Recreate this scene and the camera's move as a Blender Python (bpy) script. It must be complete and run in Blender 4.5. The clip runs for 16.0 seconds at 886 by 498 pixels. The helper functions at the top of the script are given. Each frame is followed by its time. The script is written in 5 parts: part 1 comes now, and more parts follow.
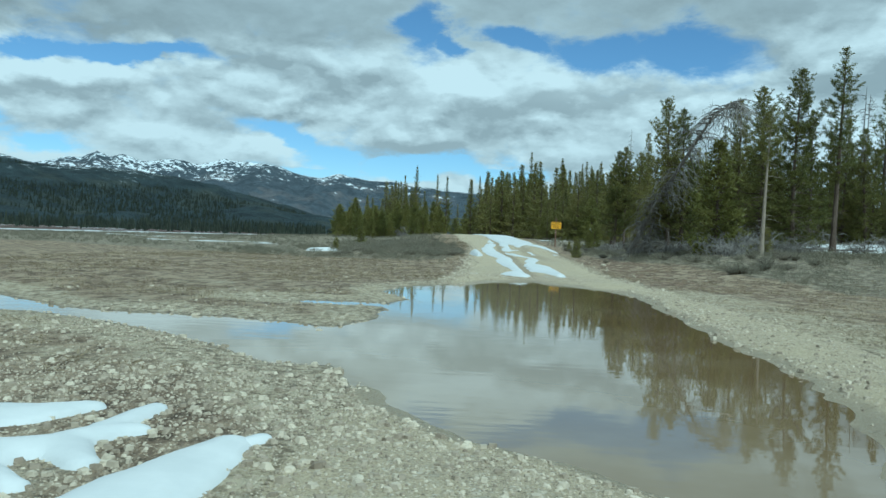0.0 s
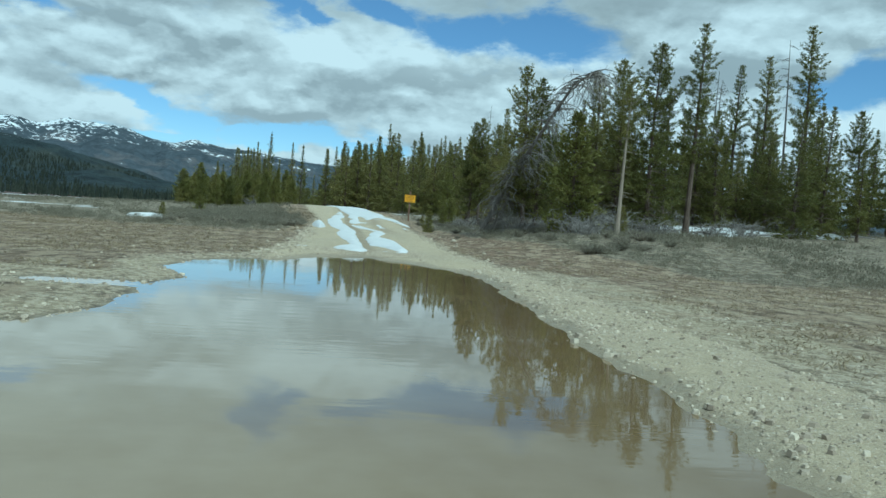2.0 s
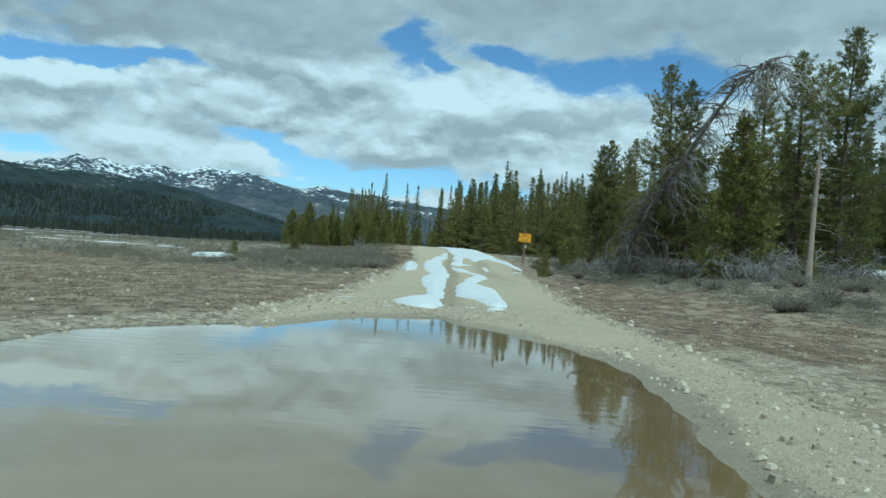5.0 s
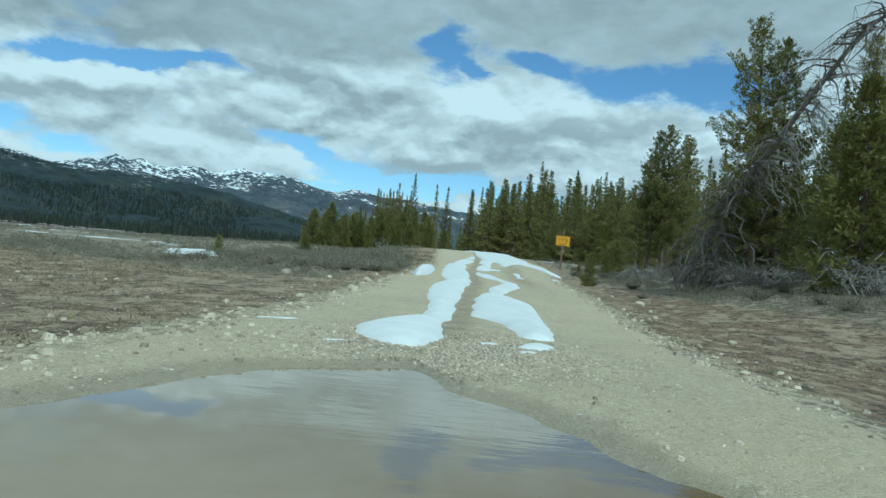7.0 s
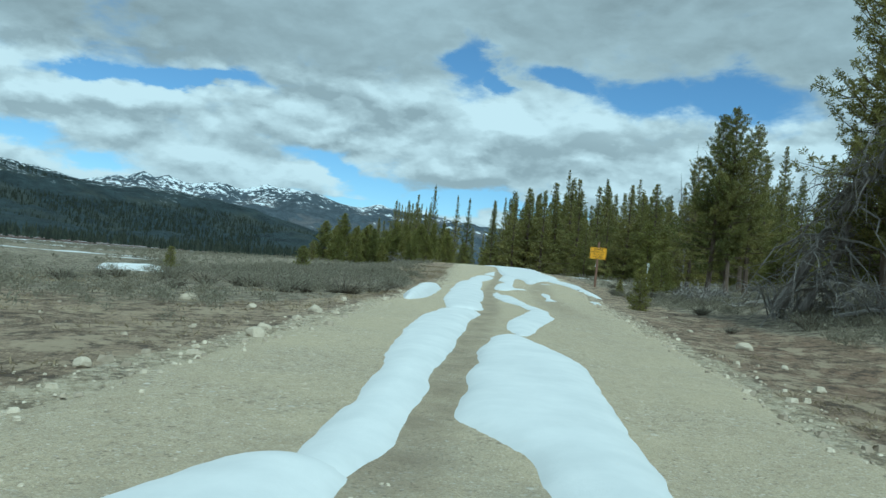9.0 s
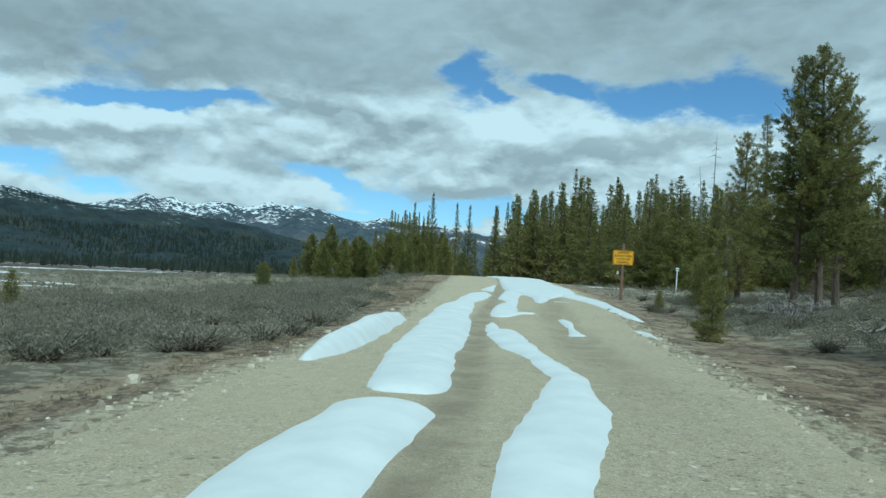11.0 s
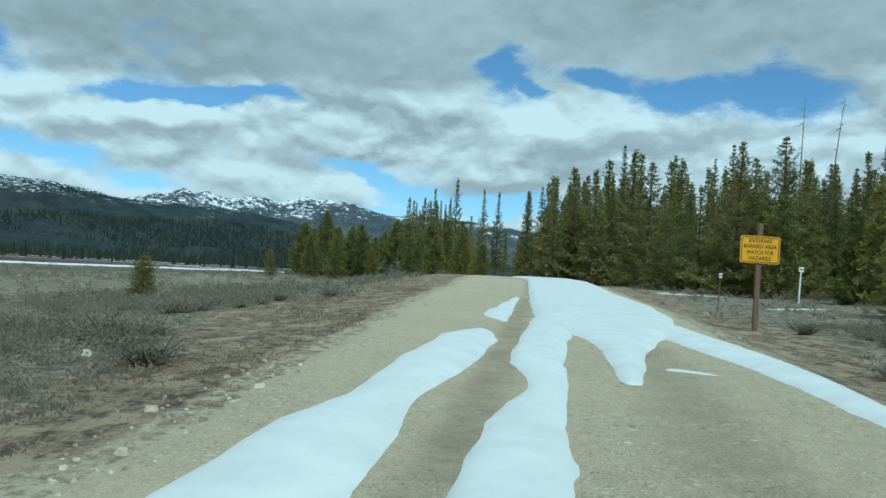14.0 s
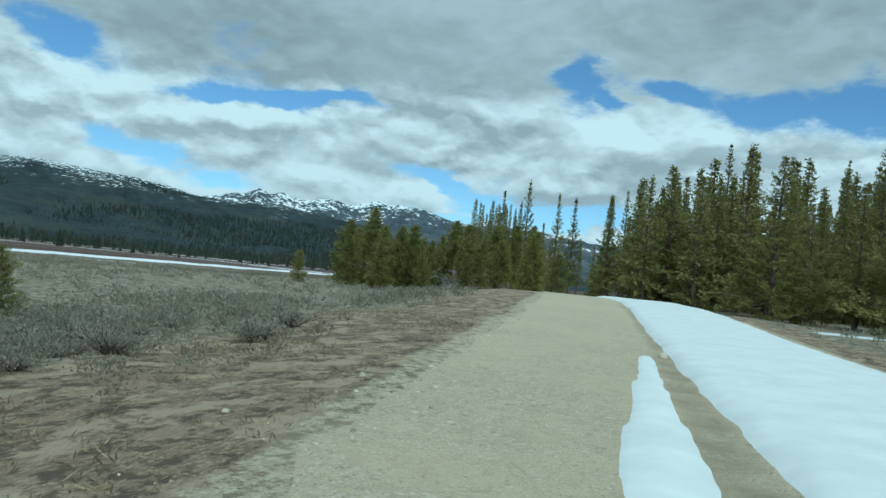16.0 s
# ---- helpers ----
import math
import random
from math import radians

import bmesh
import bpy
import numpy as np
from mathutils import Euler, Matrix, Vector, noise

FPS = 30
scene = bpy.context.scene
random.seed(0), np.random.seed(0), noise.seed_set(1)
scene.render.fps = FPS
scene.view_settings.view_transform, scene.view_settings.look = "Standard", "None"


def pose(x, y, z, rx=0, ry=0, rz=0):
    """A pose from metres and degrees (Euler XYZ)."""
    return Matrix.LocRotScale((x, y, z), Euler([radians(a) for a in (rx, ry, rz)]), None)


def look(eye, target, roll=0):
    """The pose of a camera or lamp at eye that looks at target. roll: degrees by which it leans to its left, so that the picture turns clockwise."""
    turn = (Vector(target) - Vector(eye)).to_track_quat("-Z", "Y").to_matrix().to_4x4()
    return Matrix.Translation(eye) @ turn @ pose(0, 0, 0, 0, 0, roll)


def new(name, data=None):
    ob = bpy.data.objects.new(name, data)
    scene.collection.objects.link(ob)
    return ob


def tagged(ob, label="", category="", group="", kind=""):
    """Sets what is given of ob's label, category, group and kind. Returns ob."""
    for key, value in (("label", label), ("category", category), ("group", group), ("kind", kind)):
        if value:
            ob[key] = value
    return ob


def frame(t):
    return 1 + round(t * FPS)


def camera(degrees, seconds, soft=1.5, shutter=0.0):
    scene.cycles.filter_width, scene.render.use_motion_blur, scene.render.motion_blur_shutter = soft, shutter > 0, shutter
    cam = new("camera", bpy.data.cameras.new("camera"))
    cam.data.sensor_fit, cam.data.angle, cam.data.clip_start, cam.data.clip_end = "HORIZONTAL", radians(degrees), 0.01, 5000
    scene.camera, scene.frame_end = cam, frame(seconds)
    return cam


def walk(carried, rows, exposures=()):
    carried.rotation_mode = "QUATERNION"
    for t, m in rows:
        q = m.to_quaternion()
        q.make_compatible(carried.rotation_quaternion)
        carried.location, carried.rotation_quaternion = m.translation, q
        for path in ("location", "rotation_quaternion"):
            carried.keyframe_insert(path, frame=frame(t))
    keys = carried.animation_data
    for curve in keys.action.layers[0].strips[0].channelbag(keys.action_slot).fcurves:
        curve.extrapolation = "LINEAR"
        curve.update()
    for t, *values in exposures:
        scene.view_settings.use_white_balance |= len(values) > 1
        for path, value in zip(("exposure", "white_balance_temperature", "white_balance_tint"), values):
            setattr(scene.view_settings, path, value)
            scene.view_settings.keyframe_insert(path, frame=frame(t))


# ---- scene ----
cam = camera(56.8, 16.0)
PATH = [
    (0, (1.092, 1.17, 1.344), (0.993, 3.167, 1.312), 2.3),
    (0.5, (1.198, 1.896, 1.331), (1.143, 3.895, 1.296), 2.4),
    (1, (1.371, 2.759, 1.308), (1.395, 4.759, 1.27), 2.7),
    (1.5, (1.626, 3.735, 1.268), (1.757, 5.73, 1.216), 3.3),
    (2, (1.965, 4.825, 1.215), (2.21, 6.808, 1.14), 4.2),
    (2.5, (2.315, 5.896, 1.182), (2.628, 7.87, 1.111), 4.6),
    (3, (2.586, 7.191, 1.155), (2.871, 9.17, 1.118), 4.7),
    (3.5, (2.824, 8.587, 1.141), (3.008, 10.578, 1.125), 4.4),
    (4, (2.908, 10.178, 1.129), (2.987, 12.176, 1.127), 4.3),
    (4.5, (3.008, 11.732, 1.106), (3.003, 13.732, 1.113), 4.3),
    (5, (3.082, 13.358, 1.114), (3.027, 15.357, 1.123), 4.3),
    (7.5, (3.28, 22.184, 0.973), (3.132, 24.179, 0.995), 5.6),
    (8, (3.297, 24.029, 0.996), (3.132, 26.022, 1.027), 5.7),
    (8.5, (3.298, 25.816, 1.019), (3.116, 27.808, 1.059), 5.5),
    (9, (3.282, 27.763, 1.051), (3.086, 29.753, 1.098), 5.2),
    (9.5, (3.271, 29.722, 1.095), (3.066, 31.71, 1.157), 4.3),
    (10, (3.288, 31.745, 1.157), (3.076, 33.732, 1.229), 3.2),
    (12.5, (3.162, 45.25, 1.487), (2.952, 47.237, 1.56), 3.0),
    (13, (3.136, 47.883, 1.553), (2.915, 49.87, 1.623), 3.2),
    (13.5, (3.024, 50.757, 1.653), (2.77, 52.74, 1.72), 3.3),
    (14, (2.876, 53.715, 1.71), (2.583, 55.692, 1.766), 3.3),
    (14.5, (2.558, 56.651, 1.747), (2.209, 58.62, 1.795), 4.2),
    (15, (2.16, 59.559, 1.813), (1.752, 61.516, 1.867), 4.8),
    (15.5, (1.708, 62.753, 1.843), (1.265, 64.702, 1.911), 5.5),
    (16, (1.344, 65.278, 1.956), (0.884, 67.224, 2.019), 5.8),
]
walk(cam, [(t, look(eye, target, roll)) for t, eye, target, roll in PATH],
     exposures=[(0.0, 0.0, 4900, -17), (16.0, 0.0, 4900, -17)])


# ---------------------------------------------------------------- sky and sun
SUN_ELEVATION, SUN_AZIMUTH = radians(52), radians(150)   # azimuth clockwise from +y


class Nodes:
    """Short hand for building node trees."""

    def __init__(self, tree):
        self.tree = tree
        tree.nodes.clear()

    def add(self, kind, **values):
        node = self.tree.nodes.new(kind)
        for key, value in values.items():
            setattr(node, key, value)
        return node

    def link(self, a, b):
        self.tree.links.new(a, b)

    def put(self, socket, value):
        if isinstance(value, bpy.types.NodeSocket):
            self.link(value, socket)
        else:
            socket.default_value = value

    def math(self, op, a, b=0.0, c=0.0, clamp=False):
        node = self.add("ShaderNodeMath", operation=op, use_clamp=clamp)
        for socket, value in zip(node.inputs, (a, b, c)):
            self.put(socket, value)
        return node.outputs[0]

    def vec(self, op, a, b=(0, 0, 0)):
        node = self.add("ShaderNodeVectorMath", operation=op)
        self.put(node.inputs[0], a)
        self.put(node.inputs[1], b)
        return node.outputs[0]

    def scaled(self, a, s):
        node = self.add("ShaderNodeVectorMath", operation="SCALE")
        self.put(node.inputs[0], a)
        self.put(node.inputs["Scale"], s)
        return node.outputs[0]

    def noise(self, vector, scale, detail=4.0, rough=0.55, distortion=0.0, color=False):
        node = self.add("ShaderNodeTexNoise")
        self.put(node.inputs["Vector"], vector)
        self.put(node.inputs["Scale"], scale)
        node.inputs["Detail"].default_value = detail
        node.inputs["Roughness"].default_value = rough
        node.inputs["Distortion"].default_value = distortion
        return node.outputs[1 if color else 0]

    def voronoi(self, vector, scale, feature="F1", out="Distance"):
        node = self.add("ShaderNodeTexVoronoi", feature=feature)
        self.put(node.inputs["Vector"], vector)
        self.put(node.inputs["Scale"], scale)
        return node.outputs[out]

    def range(self, value, a, b, lo=0.0, hi=1.0, smooth=False):
        node = self.add("ShaderNodeMapRange", interpolation_type="SMOOTHSTEP" if smooth else "LINEAR")
        for socket, v in zip(node.inputs, (value, a, b, lo, hi)):
            self.put(socket, v)
        return node.outputs[0]

    def mix(self, factor, a, b, blend="MIX"):
        node = self.add("ShaderNodeMix", data_type="RGBA", blend_type=blend)
        self.put(node.inputs[0], factor)
        self.put(node.inputs[6], a if isinstance(a, bpy.types.NodeSocket) else (*a, 1)[:4])
        self.put(node.inputs[7], b if isinstance(b, bpy.types.NodeSocket) else (*b, 1)[:4])
        return node.outputs[2]

    def bump(self, height, strength=0.5, distance=0.02, normal=None):
        node = self.add("ShaderNodeBump")
        node.inputs["Strength"].default_value = strength
        node.inputs["Distance"].default_value = distance
        self.link(height, node.inputs["Height"])
        if normal is not None:
            self.link(normal, node.inputs["Normal"])
        return node.outputs[0]


def build_sky():
    world = bpy.data.worlds.new("sky")
    scene.world = world
    world.use_nodes = True
    n = Nodes(world.node_tree)
    way = n.add("ShaderNodeTexCoord").outputs["Generated"]
    sky = n.add("ShaderNodeTexSky", sky_type="NISHITA", sun_disc=False)
    sky.sun_elevation, sky.sun_rotation = SUN_ELEVATION, SUN_AZIMUTH
    sky.altitude, sky.dust_density, sky.ozone_density = 2000, 0.3, 2.0
    blue = n.scaled(sky.outputs[0], SKY_STRENGTH)
    split = n.add("ShaderNodeSeparateXYZ")
    n.link(way, split.inputs[0])
    x, y, z = split.outputs
    az = n.math("MULTIPLY", n.math("ARCTAN2", x, y), 57.2958)
    el = n.math("MULTIPLY", n.math("ARCSINE", z), 57.2958)
    broad = n.vec("MULTIPLY", way, (1, 1, 2.2))
    warp, fray = n.add("ShaderNodeSeparateXYZ"), n.add("ShaderNodeSeparateXYZ")
    n.link(n.noise(broad, 6.0, 3.0, 0.6, color=True), warp.inputs[0])
    n.link(n.noise(broad, 15.0, 8.0, 0.60, color=True), fray.inputs[0])

    def bent(angle, k, wide, fine):
        """An angle, in degrees, pushed about by broad swells and by frayed edges."""
        angle = n.math("ADD", angle, n.math("MULTIPLY", n.math("SUBTRACT", warp.outputs[k], 0.5), wide))
        return n.math("ADD", angle, n.math("MULTIPLY", n.math("SUBTRACT", fray.outputs[k], 0.5), fine))

    az_w, el_w = bent(az, 0, 5.0, 4.2), bent(el, 1, 2.6, 2.6)

    def gap(a, e, width, height, slant=0.0, up=0.0):
        """An opening in the cloud deck, centred on azimuth a and elevation e, in degrees; up: as seen that much higher."""
        da = n.math("SUBTRACT", az_w, a)
        de = n.math("SUBTRACT", n.math("SUBTRACT", el_w, e - up), n.math("MULTIPLY", da, slant))
        q = n.math("ADD", n.math("POWER", n.math("ABSOLUTE", n.math("DIVIDE", da, width)), 2.0),
                   n.math("POWER", n.math("ABSOLUTE", n.math("DIVIDE", de, height)), 2.0))
        return n.math("EXPONENT", n.math("MULTIPLY", q, -1.0))

    gaps = open_above = None
    for a, e, w, h, s in GAPS:
        g, g_up = gap(a, e, w, h, s), gap(a, e, w * 1.3, h * 1.2, s, 1.3)
        gaps = g if gaps is None else n.math("MAXIMUM", gaps, g)
        open_above = g_up if open_above is None else n.math("MAXIMUM", open_above, g_up)

    def billow(lift):
        """Heaped cloud: broad masses with rounded puffs on them."""
        p = n.vec("MULTIPLY", n.vec("ADD", way, (0, 0, lift)), (1.0, 1.0, 2.0))
        p = n.vec("ADD", p, n.scaled(n.vec("SUBTRACT", n.noise(p, 9.0, 6.0, 0.62, color=True), (0.5, 0.5, 0.5)), 0.10))
        heap = n.math("MULTIPLY", n.noise(p, 3.6, 5.0, 0.55), 0.9)
        for scale, amount in ((9.0, 0.26), (19.0, 0.16), (41.0, 0.08)):
            heap = n.math("ADD", heap, n.math("MULTIPLY", n.math("SUBTRACT", 0.45, n.voronoi(p, scale, "SMOOTH_F1")), amount))
        return heap

    here, above = billow(0.0), billow(0.017)
    cover = n.math("ADD", n.math("ADD", n.math("MULTIPLY", n.math("SUBTRACT", here, 0.5), 1.2), n.math("MULTIPLY", n.math("SUBTRACT", n.noise(broad, 17.0, 9.0, 0.62, 0.4), 0.5), 1.1)), n.math("SUBTRACT", 0.88, n.math("MULTIPLY", gaps, 1.10)))
    mask = n.range(cover, 0.08, 0.70, smooth=True)
    relief = n.range(n.math("SUBTRACT", here, above), -0.082, 0.088)
    thin = n.range(cover, 0.45, 0.90, 1.0, 0.0, True)                      # sunlit rims where the cloud thins
    deck = n.math("SUBTRACT", el_w, n.range(az, 13.0, 24.0, 0.0, 2.5))
    high = n.range(deck, 11.3, 13.8, 0.0, 1.0, True)                       # the grey sheet overhead
    soft = n.range(n.noise(broad, 3.4, 5.0, 0.52), 0.30, 0.70)
    bright = n.math("MULTIPLY", n.range(open_above, 0.1, 0.9), 0.30)      # tops that stand clear under an opening catch the sun
    heaped = n.math("ADD", n.math("ADD", n.math("MULTIPLY", relief, 0.82), bright), n.math("ADD", n.math("MULTIPLY", soft, 0.26), n.math("MULTIPLY", thin, 0.04)), clamp=True)
    sheeted = n.math("ADD", n.math("MULTIPLY", soft, 0.55), n.math("ADD", n.math("MULTIPLY", relief, 0.28), n.math("MULTIPLY", thin, 0.22)), clamp=True)
    cloud = n.mix(high, n.mix(heaped, CLOUD_BASE, CLOUD_TOP), n.mix(sheeted, CLOUD_SHEET, CLOUD_LOW))
    cloud = n.mix(n.range(el, 20.0, 38.0, 0.0, 0.8, True), cloud, CLOUD_LOW)      # brighter again towards the zenith
    cloud = n.mix(n.range(el, 0.0, 7.0, 0.45, 0.0), cloud, CLOUD_LOW)
    colour = n.mix(mask, blue, cloud)
    below = n.range(el, -3.0, 0.0)
    colour = n.mix(below, (0.13, 0.12, 0.10), colour)
    back = n.add("ShaderNodeBackground")
    n.link(colour, back.inputs[0])
    back.inputs[1].default_value = 1.0
    n.link(back.outputs[0], n.add("ShaderNodeOutputWorld").inputs[0])


SKY_STRENGTH = 0.10
CLOUD_BASE, CLOUD_SHEET, CLOUD_TOP, CLOUD_LOW = (0.33, 0.34, 0.345), (0.25, 0.255, 0.255), (0.77, 0.765, 0.75), (0.56, 0.57, 0.57)
# openings in the clouds: azimuth, elevation, half width, half height, slant
GAPS = (
    (-4.7, 14.3, 1.5, 1.9, -0.5), (-2.4, 12.8, 1.4, 0.8, -0.3), (1.8, 13.5, 3.6, 0.9, -0.22), (7.2, 12.6, 4.6, 1.5, -0.1), (13.0, 12.8, 4.4, 1.9, -0.1),
    (-29.5, 10.6, 2.8, 0.6, 0.12), (-24.5, 11.0, 4.8, 0.5, 0.06), (-13.5, 6.5, 2.8, 0.65, -0.25), (-10.2, 5.3, 2.6, 1.3, 0.0), (-12.0, 4.1, 3.2, 0.5, 0.0),
    (-4.5, 4.9, 4.5, 0.6, 0.05), (0.5, 4.7, 3.5, 0.6, 0.0), (-35.0, 6.5, 3.4, 0.8, -0.25), (-29.3, 4.7, 1.8, 0.8, 0.0), (-39.8, 12.6, 2.6, 1.3, -0.2),
    (34.0, 9.8, 3.5, 1.6, 0.1), (60.0, 25.0, 18.0, 6.0, 0.1),
)
build_sky()

sun = new("sun", bpy.data.lights.new("sun", "SUN"))
sun.data.energy, sun.data.angle, sun.data.color = 3.0, radians(12), (1.0, 0.955, 0.88)
sun.matrix_world = look((0, 0, 60), (-math.sin(SUN_AZIMUTH) * math.cos(SUN_ELEVATION) * 10, -math.cos(SUN_AZIMUTH) * math.cos(SUN_ELEVATION) * 10,
                                     60 - math.sin(SUN_ELEVATION) * 10))


# ---------------------------------------------------------------- materials
def material(name, roughness=0.9, specular=0.3):
    """A node material: (material, nodes, shader)."""
    m = bpy.data.materials.new(name)
    m.use_nodes = True
    n = Nodes(m.node_tree)
    shader = n.add("ShaderNodeBsdfPrincipled")
    shader.inputs["Roughness"].default_value = roughness
    shader.inputs["Specular IOR Level"].default_value = specular
    n.link(shader.outputs[0], n.add("ShaderNodeOutputMaterial").inputs[0])
    return m, n, shader


def place(n):
    return n.add("ShaderNodeNewGeometry").outputs["Position"]


def attribute(n, name):
    return n.add("ShaderNodeAttribute", attribute_name=name).outputs["Fac"]


def gravel_colours(n, p, coarse=0.28, relief_shade=1.0):
    """Colour and height of pale granite gravel: fist-size stones, small stones and dust."""
    p2 = n.vec("ADD", p, n.scaled(n.noise(p, 6.0, 3.0, color=True), 0.05))
    dust = n.noise(p, 0.9, 6.0, 0.65)
    colour, height = n.mix(n.range(n.noise(p, 70.0, 5.0, 0.75), 0.3, 0.7), (0.27, 0.212, 0.132), (0.60, 0.51, 0.36)), n.math("MULTIPLY", n.noise(p, 80.0, 4.0, 0.7), 0.25)
    for scale, amount, lift in ((95.0, 0.62, 0.16), (38.0, 0.50, 0.35), (15.0, coarse, 1.0)):
        hue = n.add("ShaderNodeSeparateXYZ")
        n.link(n.voronoi(p2, scale, out="Color"), hue.inputs[0])
        d = n.voronoi(p2, scale)
        stone = n.mix(hue.outputs[0], (0.20, 0.160, 0.110), (0.60, 0.525, 0.40))
        stone = n.mix(n.range(hue.outputs[1], 0.86, 1.0), stone, (0.66, 0.61, 0.53))
        shown = n.math("MULTIPLY", n.range(d, 0.36, 0.5, 1.0, 0.0), n.range(n.math("ADD", hue.outputs[2], n.math("MULTIPLY", n.math("SUBTRACT", dust, 0.5), -1.6)), 1 - amount, 1.08 - amount))
        colour = n.mix(shown, colour, stone)
        height = n.math("ADD", height, n.math("MULTIPLY", n.math("MULTIPLY", n.math("SUBTRACT", 0.55, d), shown), lift))
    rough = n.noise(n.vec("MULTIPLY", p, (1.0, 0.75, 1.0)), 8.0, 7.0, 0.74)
    # shading painted into the colour: dark hollows between stones, pale humps, following the height
    colour = n.mix(n.range(rough, 0.43, 0.5, 0.72 * relief_shade, 0.0), colour, (0.115, 0.086, 0.055))
    colour = n.mix(n.range(rough, 0.52, 0.58, 0.0, 0.7 * relief_shade), colour, (0.60, 0.525, 0.39))
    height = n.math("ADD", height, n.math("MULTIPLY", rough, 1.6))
    patch = n.noise(p, 0.35, 4.0, 0.6)
    colour = n.mix(n.range(patch, 0.42, 0.62, 0.0, 0.36), colour, (0.52, 0.435, 0.285))
    return colour, height


def make_road_material():
    m, n, s = material("gravel_road")
    p = place(n)
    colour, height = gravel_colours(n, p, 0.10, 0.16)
    wet = attribute(n, "wet")
    loose = n.range(n.noise(p, 1.1, 5.0, 0.65), 0.46, 0.6)
    colour = n.mix(n.math("MULTIPLY", n.math("MULTIPLY", loose, attribute(n, "loose")), 0.7), colour, (0.22, 0.20, 0.165))
    colour = n.mix(n.math("MULTIPLY", attribute(n, "rut"), n.range(n.noise(p, 2.0, 5.0, 0.65), 0.3, 0.65, 0.15, 0.7)), colour, (0.19, 0.15, 0.105))
    colour = n.mix(n.math("MULTIPLY", wet, 0.35), colour, (0.085, 0.068, 0.045))
    n.link(colour, s.inputs["Base Color"])
    n.link(n.range(wet, 0.0, 1.0, 0.92, 0.5), s.inputs["Roughness"])
    n.link(n.bump(height, 0.8, 0.045), s.inputs["Normal"])
    return m


def make_ground_material():
    m, n, s = material("meadow_ground")
    p = place(n)
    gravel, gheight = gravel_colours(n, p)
    flat = n.vec("MULTIPLY", p, (1.0, 0.55, 1.0))
    big, mid = n.noise(p, 0.13, 5.0, 0.62), n.noise(flat, 1.3, 6.0, 0.68)
    straw = n.noise(n.vec("MULTIPLY", p, (9.0, 3.0, 4.0)), 4.0, 5.0, 0.7)
    soil = n.mix(n.range(mid, 0.35, 0.65), (0.15, 0.108, 0.072), (0.34, 0.262, 0.178))
    soil = n.mix(n.range(straw, 0.51, 0.6, 0.0, 0.8), soil, (0.45, 0.35, 0.235))
    rust = attribute(n, "rust")
    soil = n.mix(n.math("MULTIPLY", rust, n.range(mid, 0.36, 0.62, 0.0, 0.75)), soil, (0.205, 0.122, 0.078))
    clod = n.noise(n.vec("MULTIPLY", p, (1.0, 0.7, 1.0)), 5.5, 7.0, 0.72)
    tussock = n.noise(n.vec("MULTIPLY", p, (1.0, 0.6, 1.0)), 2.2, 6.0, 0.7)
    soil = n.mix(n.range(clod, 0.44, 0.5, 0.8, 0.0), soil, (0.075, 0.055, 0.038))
    soil = n.mix(n.range(tussock, 0.51, 0.57, 0.0, 0.8), soil, (0.43, 0.345, 0.235))
    stony = n.math("ADD", attribute(n, "stony"), n.math("MULTIPLY", n.math("SUBTRACT", mid, 0.5), 1.6))
    colour = n.mix(n.range(stony, 0.35, 0.62), soil, gravel)
    worn = n.math("MULTIPLY", attribute(n, "tracks"), n.range(mid, 0.3, 0.6, 0.35, 0.95))
    colour = n.mix(worn, colour, n.mix(n.range(clod, 0.42, 0.58), (0.24, 0.175, 0.110), (0.50, 0.405, 0.275)))
    sage = attribute(n, "sage")
    tuft = n.noise(p, 3.2, 5.0, 0.7)
    sagecol = n.mix(n.range(tuft, 0.45, 0.55), (0.17, 0.142, 0.100), (0.36, 0.31, 0.225))
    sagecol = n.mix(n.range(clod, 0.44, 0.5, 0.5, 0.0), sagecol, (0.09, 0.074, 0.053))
    colour = n.mix(n.range(n.math("ADD", sage, n.math("MULTIPLY", n.math("SUBTRACT", mid, 0.5), 0.9)), 0.45, 0.62), colour, sagecol)
    far = attribute(n, "far")
    band = n.noise(n.vec("MULTIPLY", p, (0.35, 1.0, 1.0)), 0.02, 5.0, 0.6)
    farcol = n.mix(n.range(band, 0.36, 0.5), (0.115, 0.098, 0.068), (0.07, 0.036, 0.03))
    colour = n.mix(far, colour, farcol)
    snow = attribute(n, "snow")
    snowy = n.range(n.math("ADD", snow, n.math("MULTIPLY", n.math("SUBTRACT", n.noise(n.vec("MULTIPLY", p, (0.5, 1, 1)), 0.18, 5.0, 0.65), 0.5), 1.7)), 0.46, 0.56)
    colour = n.mix(snowy, colour, (0.72, 0.735, 0.74))
    wet = attribute(n, "wet")
    colour = n.mix(n.math("MULTIPLY", wet, 0.5), colour, (0.075, 0.06, 0.042))
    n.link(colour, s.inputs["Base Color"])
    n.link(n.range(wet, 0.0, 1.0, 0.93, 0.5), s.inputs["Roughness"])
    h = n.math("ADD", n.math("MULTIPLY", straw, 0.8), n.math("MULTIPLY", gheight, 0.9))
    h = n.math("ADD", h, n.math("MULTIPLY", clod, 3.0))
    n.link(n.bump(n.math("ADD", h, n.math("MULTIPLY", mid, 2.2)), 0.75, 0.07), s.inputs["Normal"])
    return m


